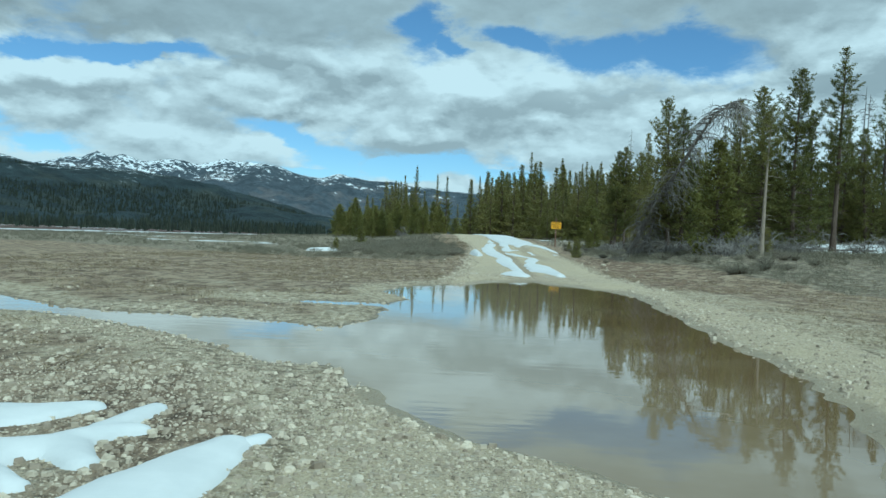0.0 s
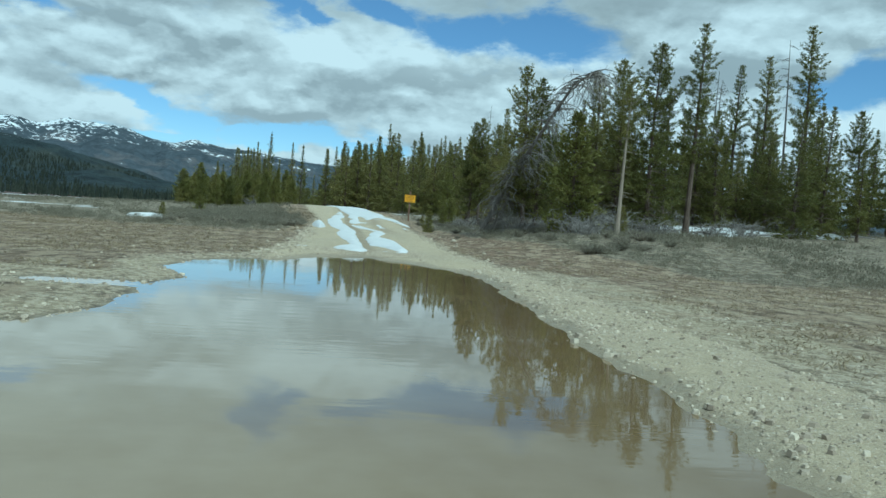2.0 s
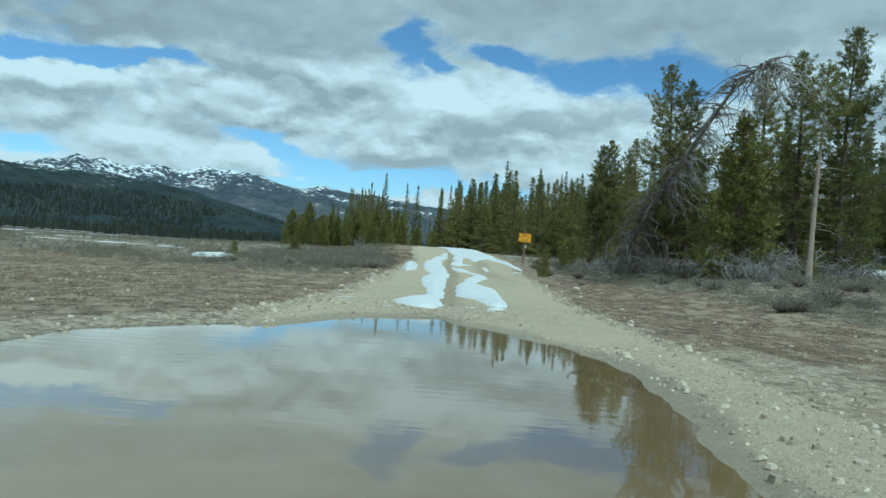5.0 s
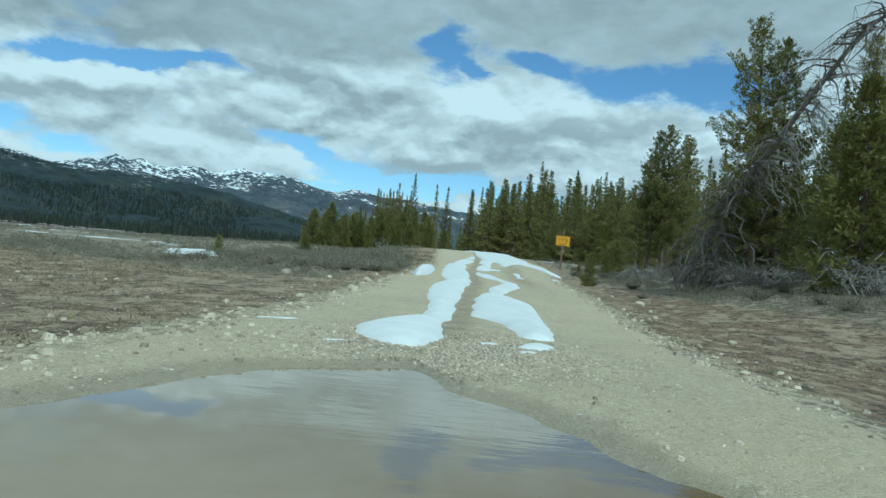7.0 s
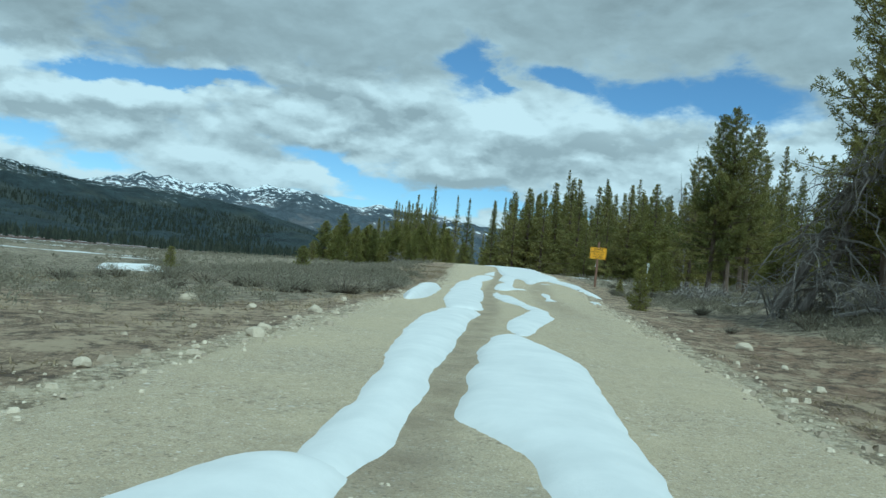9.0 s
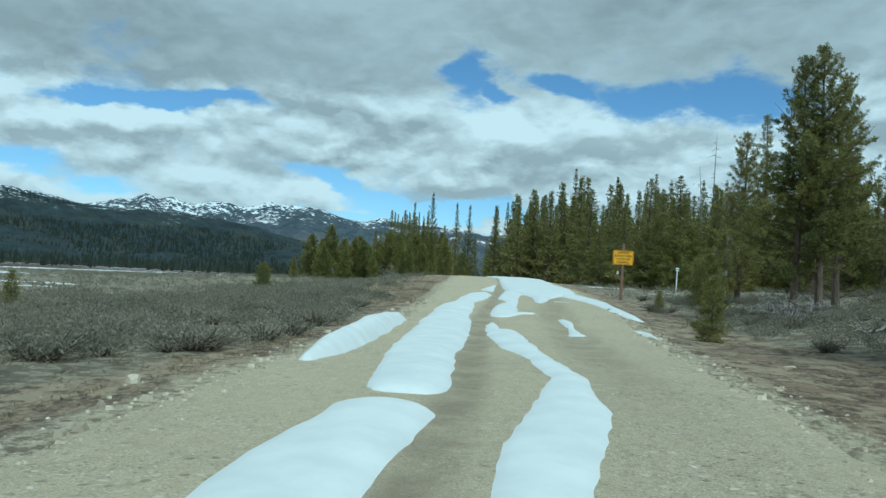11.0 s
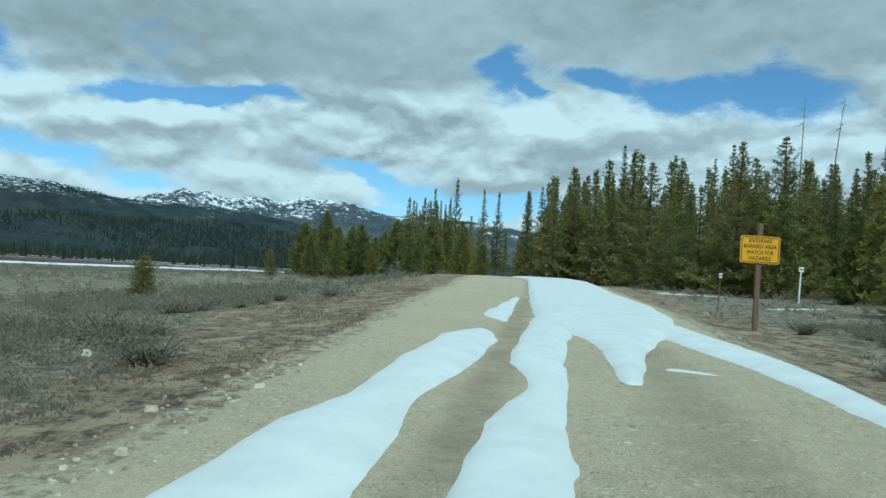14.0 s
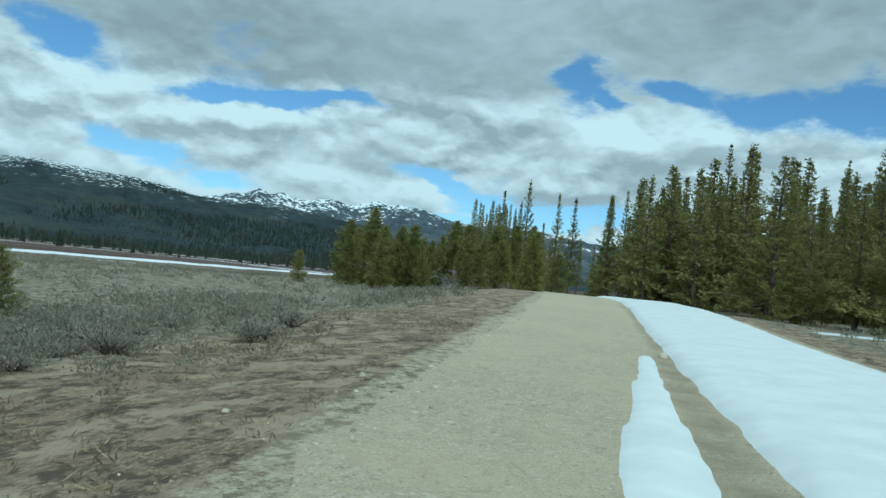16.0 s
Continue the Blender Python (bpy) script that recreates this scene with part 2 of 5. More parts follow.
def make_snow_material():
    m, n, s = material("old_snow", 0.6, 0.35)
    p = place(n)
    grain, drift = n.noise(p, 45.0, 4.0, 0.65), n.noise(p, 2.2, 5.0, 0.6)
    colour = n.mix(n.range(drift, 0.35, 0.7), (0.55, 0.56, 0.56), (0.645, 0.65, 0.645))
    dirt = n.math("MULTIPLY", n.range(n.noise(p, 14.0, 5.0, 0.7), 0.63, 0.78), 0.45)
    colour = n.mix(dirt, colour, (0.55, 0.50, 0.43))
    n.link(colour, s.inputs["Base Color"])
    s.inputs["Subsurface Weight"].default_value = 0.0
    n.link(n.bump(n.math("ADD", n.math("MULTIPLY", grain, 0.5), n.math("MULTIPLY", drift, 0.5)), 0.4, 0.012), s.inputs["Normal"])
    return m


def make_water_material():
    m, n, s = material("muddy_water", 0.015, 0.5)
    s.inputs["IOR"].default_value = 1.33
    p = place(n)
    silt = n.noise(p, 0.5, 5.0, 0.6)
    split = n.add("ShaderNodeSeparateXYZ")
    n.link(p, split.inputs[0])
    shallow = n.math("ADD", n.range(split.outputs[0], -0.5, 4.2, 1.0, 0.0), n.math("MULTIPLY", n.math("SUBTRACT", silt, 0.5), 1.2), clamp=True)   # tan silty shallows at low x; darker colour beyond deepens the pines' reflection
    n.link(n.mix(shallow, (0.15, 0.103, 0.05), (0.31, 0.255, 0.175)), s.inputs["Base Color"])
    ripple = n.noise(n.vec("MULTIPLY", p, (0.8, 2.6, 1.0)), 2.4, 3.0, 0.5)
    calm = n.range(n.noise(p, 0.22, 3.0), 0.40, 0.62)
    height = n.math("ADD", n.math("MULTIPLY", ripple, n.math("MULTIPLY", calm, 1.0)), n.math("MULTIPLY", n.noise(p, 0.7, 2.0), 0.8))
    n.link(n.bump(height, 0.075, 0.03), s.inputs["Normal"])
    return m


def make_bark(name, dark, light, rough=0.95):
    m, n, s = material(name, rough, 0.15)
    p = n.add("ShaderNodeTexCoord").outputs["Object"]
    streak = n.noise(n.vec("MULTIPLY", p, (14, 14, 2.2)), 1.6, 6.0, 0.7)
    tone = n.noise(p, 0.8, 3.0)
    colour = n.mix(n.range(streak, 0.3, 0.7), dark, light)
    colour = n.mix(n.range(tone, 0.4, 0.7, 0.0, 0.4), colour, tuple(c * 0.7 for c in dark))
    n.link(colour, s.inputs["Base Color"])
    n.link(n.bump(streak, 0.8, 0.03), s.inputs["Normal"])
    return m


def make_foliage(name, dark, light, tip):
    """Needles or leaves: colour varies from leaf to leaf and from plant to plant."""
    m, n, s = material(name, 0.62, 0.3)
    geo = n.add("ShaderNodeNewGeometry")
    info = n.add("ShaderNodeObjectInfo")
    colour = n.mix(geo.outputs["Random Per Island"], dark, light)
    p = n.add("ShaderNodeTexCoord").outputs["Object"]
    colour = n.mix(n.range(n.noise(p, 0.9, 4.0, 0.6), 0.42, 0.72, 0.0, 0.8), colour, tip)
    value = n.add("ShaderNodeHueSaturation")
    n.link(colour, value.inputs["Color"])
    n.link(n.range(info.outputs["Random"], 0.0, 1.0, 0.85, 1.5), value.inputs["Value"])
    n.link(n.range(info.outputs["Random"], 0.0, 1.0, 0.515, 0.485), value.inputs["Hue"])
    n.link(value.outputs[0], s.inputs["Base Color"])
    leaf = n.add("ShaderNodeBsdfTranslucent")
    n.link(value.outputs[0], leaf.inputs["Color"])
    both = n.add("ShaderNodeMixShader")
    both.inputs[0].default_value = 0.48
    n.link(s.outputs[0], both.inputs[1])
    n.link(leaf.outputs[0], both.inputs[2])
    out = [k for k in n.tree.nodes if k.bl_idname == "ShaderNodeOutputMaterial"][0]
    n.link(both.outputs[0], out.inputs[0])
    return m


def make_stone_material():
    m, n, s = material("granite_stone", 0.85, 0.3)
    info = n.add("ShaderNodeNewGeometry").outputs["Random Per Island"]
    p = place(n)
    colour = n.mix(info, (0.24, 0.195, 0.142), (0.60, 0.525, 0.405))
    colour = n.mix(n.range(n.noise(p, 30.0, 4.0, 0.7), 0.5, 0.75, 0.0, 0.35), colour, (0.15, 0.12, 0.085))
    n.link(colour, s.inputs["Base Color"])
    n.link(n.bump(n.noise(p, 22.0, 5.0, 0.65), 0.5, 0.02), s.inputs["Normal"])
    return m


def make_mountain_material(name, forest, rock, snowline, spread, snow_low, scale, stand, patchy):
    """Conifer slopes with rock and snow: snow grows with height, lies between the trees and leaves the ribs bare. stand: size of the stands of trees, 1 over metres; patchy: how uneven the snowline is."""
    m, n, s = material(name, 0.95, 0.1)
    p = place(n)
    split = n.add("ShaderNodeSeparateXYZ")
    n.link(p, split.inputs[0])
    z = split.outputs[2]
    big, mid = n.noise(p, 0.0042 * scale, 6.0, 0.62), n.noise(p, 0.016 * scale, 6.0, 0.72)
    rib = n.math("ABSOLUTE", n.math("SUBTRACT", n.noise(n.vec("MULTIPLY", p, (1.0, 1.0, 0.45)), 0.011 * scale, 5.0, 0.6, 0.6), 0.5))
    trunks = n.voronoi(n.vec("MULTIPLY", p, (1.0, 1.0, 0.35)), stand)
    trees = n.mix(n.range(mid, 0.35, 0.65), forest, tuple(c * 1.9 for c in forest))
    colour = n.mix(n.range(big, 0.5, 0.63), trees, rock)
    level = n.math("ADD", n.range(z, snowline - spread, snowline + spread), n.math("ADD", n.math("MULTIPLY", n.math("SUBTRACT", mid, 0.5), 1.6 * patchy), n.math("MULTIPLY", n.math("SUBTRACT", big, 0.5), 2.2 * patchy)))
    level = n.math("SUBTRACT", level, n.range(rib, 0.0, 0.07, 0.35 * patchy, 0.0))
    snow = n.range(level, 0.42, 0.62)
    gaps = n.range(n.math("ADD", trunks, n.math("MULTIPLY", n.math("SUBTRACT", level, 0.55), snow_low)), 0.52, 0.74)
    snow = n.math("MULTIPLY", snow, gaps)
    colour = n.mix(snow, colour, (0.76, 0.80, 0.84))
    n.link(colour, s.inputs["Base Color"])
    n.link(n.bump(n.math("ADD", n.math("ADD", mid, big), n.math("MULTIPLY", rib, -2.0)), 0.8, 25.0), s.inputs["Normal"])
    return m


def make_paint(name, colour, wear, roughness=0.5):
    m, n, s = material(name, roughness, 0.4)
    p = n.add("ShaderNodeTexCoord").outputs["Object"]
    worn = n.range(n.noise(p, 7.0, 6.0, 0.7), 0.5, 0.8, 0.0, 0.6)
    n.link(n.mix(worn, colour, wear), s.inputs["Base Color"])
    n.link(n.bump(n.noise(p, 40.0, 4.0), 0.15, 0.005), s.inputs["Normal"])
    return m


ROAD = make_road_material()
GROUND = make_ground_material()
SNOW = make_snow_material()
WATER = make_water_material()
STONE = make_stone_material()
BARK = make_bark("pine_bark", (0.075, 0.055, 0.042), (0.19, 0.15, 0.12))
PALE_BARK = make_bark("bare_pale_trunk", (0.22, 0.18, 0.14), (0.42, 0.36, 0.29))
DEADWOOD = make_bark("weathered_deadwood", (0.15, 0.138, 0.125), (0.36, 0.335, 0.31))
NEEDLES = make_foliage("pine_needles", (0.084, 0.094, 0.033), (0.195, 0.190, 0.060), (0.240, 0.216, 0.066))
YOUNG = make_foliage("young_pine_needles", (0.095, 0.105, 0.031), (0.22, 0.213, 0.060), (0.255, 0.232, 0.070))
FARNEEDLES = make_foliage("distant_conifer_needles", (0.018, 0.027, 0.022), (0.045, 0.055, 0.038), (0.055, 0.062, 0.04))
SAGE = make_foliage("sagebrush_leaves", (0.165, 0.152, 0.114), (0.30, 0.276, 0.208), (0.22, 0.188, 0.136))
TWIG = make_bark("dry_twigs", (0.085, 0.070, 0.055), (0.20, 0.175, 0.145))
STRAW = make_foliage("dry_grass", (0.15, 0.115, 0.072), (0.42, 0.335, 0.215), (0.22, 0.17, 0.105))
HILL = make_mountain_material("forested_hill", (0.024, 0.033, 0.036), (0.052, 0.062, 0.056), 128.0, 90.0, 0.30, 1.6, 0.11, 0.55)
# distance haze mixed into the base colours: forest and rock paler and bluer
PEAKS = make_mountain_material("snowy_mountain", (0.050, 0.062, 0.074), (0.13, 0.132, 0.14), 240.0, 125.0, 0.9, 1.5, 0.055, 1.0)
YELLOW = make_paint("yellow_sign_paint", (0.74, 0.37, 0.012), (0.62, 0.33, 0.03), 0.45)
BLACK = make_paint("black_lettering", (0.018, 0.016, 0.014), (0.04, 0.03, 0.02), 0.6)
WHITE = make_paint("white_marker_paint", (0.72, 0.74, 0.74), (0.5, 0.5, 0.48), 0.5)
STEEL = make_paint("galvanised_steel", (0.32, 0.33, 0.33), (0.2, 0.19, 0.18), 0.45)
POST = make_bark("reddish_timber_post", (0.14, 0.082, 0.058), (0.26, 0.165, 0.12))


# ---------------------------------------------------------------- lie of the land
def smooth(a, b, v):
    q = np.clip((v - a) / (b - a), 0, 1)
    return q * q * (3 - 2 * q)


def wave_noise(x, y, seed, scale, octaves=4):
    """Smooth lattice noise on arrays, about -1 to 1; scale as radians a metre of its widest waves."""
    rng = np.random.RandomState(seed)
    table, total, size, f = rng.uniform(-1, 1, (128, 128)), np.zeros(np.shape(x)), 1.0, scale / 2.6
    for o in range(octaves):
        a = rng.uniform(0, math.tau)
        u, v = (x * math.cos(a) - y * math.sin(a)) * f + rng.uniform(0, 99), (x * math.sin(a) + y * math.cos(a)) * f + rng.uniform(0, 99)
        iu, iv = np.floor(u).astype(int), np.floor(v).astype(int)
        du, dv = u - iu, v - iv
        du, dv = du * du * (3 - 2 * du), dv * dv * (3 - 2 * dv)
        i0, i1, j0, j1 = iu % 128, (iu + 1) % 128, iv % 128, (iv + 1) % 128
        total += size * (table[i0, j0] * (1 - du) * (1 - dv) + table[i1, j0] * du * (1 - dv) + table[i0, j1] * (1 - du) * dv + table[i1, j1] * du * dv)
        size, f = size * 0.55, f * 2.0
    return total * 0.95


def road_level(y):
    return np.interp(y, (-30, 0, 6, 12, 20, 24, 28, 31, 34, 38, 41, 45, 50, 55, 58, 62, 66, 72, 78, 84, 92, 104, 120, 150, 260),
                     (0.3, 0.16, 0.0, -0.1, -0.12, -0.1, -0.06, 0.02, 0.09, 0.15, 0.2, 0.27, 0.31, 0.4, 0.52, 0.68, 0.82, 0.95, 1.08, 1.2, 1.45, 1.62, 1.5, 1.2, 0.6))


def road_middle(y):
    return np.interp(y, (-40, 60, 66, 73, 85, 99, 120, 160, 260), (3.05, 3.05, 2.85, 2.55, 1.95, 1.0, -1.2, -6.5, -24))


def road_half(y):
    return np.interp(y, (-40, 20, 28, 34, 55, 60, 66, 75, 120), (3.3, 3.15, 2.85, 2.62, 2.68, 2.78, 2.92, 3.3, 3.4))


def pool(x, y):
    """How far inside the flooded ford a place lies, in metres; negative on dry land."""
    left = np.interp(y, (5.0, 6.5, 7.4, 8.7, 9.6, 11, 13, 14, 16, 18, 20, 22, 23.5, 24.6, 26.6, 27.5), (2.6, 0.9, 0.3, -0.2, -0.5, -1, -1.0, -0.65, -0.75, -0.5, -1.25, -1.0, -0.2, 0.6, 1.3, 2.5))
    right = np.interp(y, (5.0, 8.3, 10.4, 13, 16, 20, 22.5, 24.5, 26, 27.5), (3.4, 4.5, 4.6, 4.65, 4.9, 5.05, 5.1, 4.3, 3.6, 2.6))
    main = np.minimum(np.minimum(x - left, right - x), np.minimum(y - 5.0, 27.5 - y))
    low = np.interp(x, (-44, -12, -6, -5, -3.9, -2.8, -1.6, -1), (24.5, 14.6, 12.9, 12.7, 12, 11.2, 9.8, 9.3))
    high = np.interp(x, (-44, -12, -7.5, -5.5, -4.5, -2.8, -1.2, 0), (28, 18.0, 15.3, 13.6, 13.4, 13.3, 12.7, 13.0))
    stream = np.where(x < 0.3, np.minimum(np.minimum(y - low, high - y), 0.8), -9.0)
    spill = 0.55 - np.hypot((x + 1.25) / 1.7, (y - 16.5) / 0.8)
    return np.maximum(np.maximum(main, stream), spill) + 0.13 * wave_noise(x, y, 5, 1.9, 4)


def base_level(x, y):
    """Ground height before the road and the ford are cut into it."""
    mid, half = road_middle(y), road_half(y)
    d = x - mid
    low = np.interp(y, (-60, 20, 60, 80, 115, 160, 300, 700, 5000), (0.25, 0.14, 0.02, 0.15, 0.7, 0.6, -0.6, -2.0, -4.0))
    low = low - np.maximum(low, 0) * smooth(-18, -45, x)
    left = low + (road_level(y) - low) * smooth(-14, -half, d)
    far_left = np.interp(x, (-3000, -900, -160, -40, -14), (-6.0, -4.0, -1.2, -0.15, 0))
    left = left + far_left
    rise = np.interp(y, (-60, 18, 27, 33, 38, 46, 60, 75, 90, 120, 300), (0.2, 0.06, 0.16, 0.55, 1.0, 1.02, 1.1, 1.25, 1.5, 1.65, 1.0))
    right = road_level(y) + (rise - road_level(y)) * smooth(half + 1.0, half + 7.5, d) + 0.012 * np.clip(d - 12, 0, 120)
    right = right + 0.06 * np.clip(y - 42, 0, 12) * smooth(11, 17, x) * (1 - smooth(60, 80, y))
    right = right - 0.24 * smooth(48, 62, y) * smooth(half - 0.3, half + 1.2, d) * (1 - smooth(half + 5, half + 14, d))
    z = np.where(d < 0, left, right)
    away = smooth(0.2, 2.0, np.abs(d) - half)
    return z + away * (0.045 * wave_noise(x, y, 1, 0.9, 4) + 0.05 * wave_noise(x, y, 2, 0.25, 2) + 0.012 * wave_noise(x, y, 3, 6.0, 3) * (np.abs(x) < 40))


def with_pool(z, w):
    """Cut the ford: a shallow shelving bed inside, a gentle beach outside."""
    beach = 0.012 - 0.055 * w
    dry = beach + (np.maximum(z, 0.05) - beach) * smooth(0.0, 2.6, -w)
    bed = -np.minimum(0.13 * w, 0.17)
    out = np.where(w > 0, bed, dry)
    return np.where(w < -2.6, z, out)


def ground_level(x, y):
    w = pool(x, y)
    z = base_level(x, y)
    near = (np.abs(y - 16) < 26) & (np.abs(x + 16) < 32)
    z = np.where(near & (w < -2.6), np.maximum(z, 0.05), z)
    return np.where(near, with_pool(z, w), z)


def road_surface(x, y):
    """The road's crowned surface; it dips under the ground along its ragged edges."""
    mid, half = road_middle(y), road_half(y)
    d = np.abs(x - mid) / half
    ragged = d + 0.05 * wave_noise(x, y, 8, 1.3, 3)
    z = ground_level(x, y) + 0.035 * (1 - smooth(0.82, 1.05, ragged)) - 0.05 * smooth(0.9, 1.06, ragged)
    rut = np.exp(-((x - rut_line(y)) / 0.2) ** 2) + np.exp(-((x - rut_line(y) - 1.65) / 0.25) ** 2)
    return z - 0.02 * rut * (d < 0.9) + 0.006 * wave_noise(x, y, 11, 5.0, 3)


def rut_line(y):
    return np.interp(y, (0, 30, 45, 52, 55, 64, 72, 80, 100), (2.85, 2.78, 2.68, 2.35, 2.25, 2.25, 2.0, 1.9, 1.0))


def top_levels(x, y):
    """The same as top_level for arrays."""
    g, r = ground_level(x, y), road_surface(x, y)
    return np.where(np.abs(x - road_middle(y)) < road_half(y) * 1.1, np.maximum(g, r), g)


def top_level(x, y):
    """Whichever is higher at one place: ground or road."""
    ax, ay = np.array([float(x)]), np.array([float(y)])
    g, inside = ground_level(ax, ay)[0], abs(ax[0] - road_middle(ay)[0]) < road_half(ay)[0] * 1.1
    return max(g, road_surface(ax, ay)[0]) if inside else g


def spread(lo, hi, fine_lo, fine_hi, step, growth=1.09):
    """Coordinates with even steps in the middle that widen outwards."""
    mid = list(np.arange(fine_lo, fine_hi + step, step))
    d, v, out = step, mid[-1], []
    while v < hi:
        d *= growth
        v += d
        out.append(min(v, hi))
    d, v, pre = step, mid[0], []
    while v > lo:
        d *= growth
        v -= d
        pre.append(max(v, lo))
    return np.array(pre[::-1] + mid + out)


def sheet(name, xs, ys, level, mat, attributes=(), keep=None):
    """A height field as one mesh object."""
    gx, gy = np.meshgrid(xs, ys)
    gz = level(gx, gy)
    rows, cols = gx.shape
    verts = np.stack((gx, gy, gz), -1).reshape(-1, 3)
    i = np.arange(rows * cols).reshape(rows, cols)
    faces = np.stack((i[:-1, :-1], i[:-1, 1:], i[1:, 1:], i[1:, :-1]), -1).reshape(-1, 4)
    if keep is not None:
        k = keep(gx, gy).reshape(-1)
        faces = faces[k[faces].any(axis=1)]
        used = np.unique(faces)
        index = np.full(len(verts), -1)
        index[used] = np.arange(len(used))
        verts, faces = verts[used], index[faces]
    else:
        used = None
    mesh = bpy.data.meshes.new(name)
    mesh.from_pydata(verts.tolist(), [], faces.tolist())
    mesh.polygons.foreach_set("use_smooth", [True] * len(mesh.polygons))
    for key, f in attributes:
        values = f(gx, gy).reshape(-1)
        values = values if used is None else values[used]
        mesh.attributes.new(key, "FLOAT", "POINT").data.foreach_set("value", values.astype(np.float32))
    mesh.materials.append(mat)
    return new(name, mesh)


def damp(x, y):
    """1 at the water's edge and under it, fading over the beach."""
    return 1 - smooth(-0.05, 0.16, -pool(x, y))


def rutted(x, y):
    """Where wheels have turned the gravel."""
    return np.clip(np.exp(-((x - rut_line(y)) / 0.24) ** 4) * smooth(26, 30, y) + 0.7 * np.exp(-((x - rut_line(y) - 1.75) / 0.45) ** 4) * smooth(40, 50, y) * (1 - smooth(66, 74, y)), 0, 1)


def loose_stones(x, y):
    """Washed grey gravel where the road comes out of the ford."""
    return np.exp(-((x - 2.9) / 1.3) ** 2 - ((y - 29.0) / 2.6) ** 2)


def stony(x, y):
    beach = 1 - smooth(0.3, 2.4, -pool(x, y) + 0.6 * wave_noise(x, y, 21, 0.6, 3))
    verge = 1 - smooth(0.0, 0.5, np.abs(x - road_middle(y)) - road_half(y))
    field = 0.40 * smooth(-16, -2, x) * (1 - smooth(18, 34, y)) + 0.55 * (1 - smooth(6.2, 9.0, x)) * (1 - smooth(20, 30, y)) * (x > 4)
    return np.clip(np.maximum(np.maximum(beach, verge * 0.85), field), 0, 1)


def sage_cover(x, y):
    d = x - road_middle(y)
    half = road_half(y)
    left = smooth(np.interp(y, (38, 48, 57, 68), (0.8, 0.2, 0.2, 1.0)), np.interp(y, (38, 48, 57, 68), (2.6, 1.1, 1.4, 5.5)), -d - half) * smooth(34, 46, y + 0.5 * (x + 4)) * (x > -75)
    right = smooth(1.0, 3.5, d - half - np.interp(y, (20, 30, 38, 45, 60), (5, 3.0, 1.4, 0.5, 0.0))) * smooth(22, 28, y)
    return np.clip(np.maximum(left, right), 0, 1) * (1 - smooth(150, 260, y))


def rusty(x, y):
    d = -(x - road_middle(y)) - road_half(y)
    left = np.exp(-((d - 1.6) / 1.6) ** 2) * smooth(52, 66, y) * (1 - smooth(95, 120, y))
    e = x - road_middle(y) - road_half(y)
    return np.maximum(0.3 * left, np.exp(-((e - 1.8) / 1.9) ** 2) * smooth(16, 27, y) * (1 - smooth(44, 56, y)))


def turned_off(x, y):
    """Wheel tracks of cars that left the road across the meadow."""
    off = y - 19.0 - 0.16 * (x - 6.0) + 0.18 * wave_noise(x, y, 71, 0.7, 3)
    both = np.exp(-((np.abs(off) - 0.85) / 0.30) ** 2) + 0.7 * np.exp(-((np.abs(off + 3.6 - 0.1 * (x - 6)) - 0.8) / 0.25) ** 2)
    return np.clip(both, 0, 1) * smooth(5.4, 6.6, x) * (1 - smooth(24, 34, x)) * (np.abs(y - 20) < 12)


def far_field(x, y):
    return np.maximum(smooth(110, 240, np.hypot(x, y)), smooth(-45, -95, x))


def far_snow(x, y):
    """Long drifts left lying out on the meadow and under the trees."""
    def drift(cx, cy, lx, ly, turn=0.0):
        a, b = (x - cx), (y - cy) - (x - cx) * turn
        return np.exp(-(a / lx) ** 2 - (b / ly) ** 2)
    t_ = np.clip(((x + 84) * 26 + (y - 150) * 75) / (26 ** 2 + 75 ** 2), 0, 1)
    line = np.exp(-((np.hypot(x + 84 - 26 * t_, y - 150 - 75 * t_)) / 11.0) ** 2) * 1.3
    s = line + drift(-25, 75, 7, 1.6, -0.15) + drift(-18.3, 69.5, 2.2, 0.9) + drift(-42, 104, 15, 2.4, -0.9) 
    s = s + drift(-57, 146, 4.5, 2.4, 0.8) + drift(-110, 330, 60, 12, -1.0) + drift(-250, 420, 120, 14, 0.2) + drift(-400, 700, 300, 20, 0.1)
    s = s + drift(21, 48.5, 3.5, 0.9, 0.15) + drift(27, 50.5, 3.0, 0.8, 0.1) + drift(14, 43, 1.6, 0.5) + drift(9.5, 96, 2.5, 0.9) + drift(11, 84, 1.4, 0.6) + drift(-9, 111, 5, 1.0, -0.1)
    return np.clip(s, 0, 1)


# ---------------------------------------------------------------- ground, road, water
xs = spread(-3600, 2600, -8.5, 11.0, 0.125, 1.07)
ys = spread(-120, 4700, 2.5, 68.0, 0.19, 1.027)
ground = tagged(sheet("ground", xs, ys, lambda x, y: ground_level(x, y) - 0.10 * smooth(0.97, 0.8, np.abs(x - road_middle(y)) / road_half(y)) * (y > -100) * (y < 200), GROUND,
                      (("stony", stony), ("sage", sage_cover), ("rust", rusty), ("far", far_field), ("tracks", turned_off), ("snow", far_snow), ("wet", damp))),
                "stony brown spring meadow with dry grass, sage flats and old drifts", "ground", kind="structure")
road = tagged(sheet("road", np.arange(-2.6, 7.6, 0.1), np.arange(-8, 92, 0.11), road_surface, ROAD, (("wet", damp), ("rut", rutted), ("loose", loose_stones)),
                    keep=lambda x, y: np.abs(x - road_middle(y)) < road_half(y) * 1.12),
              "pale tan gravel forest road, rutted and partly snow-covered", "road", kind="structure")
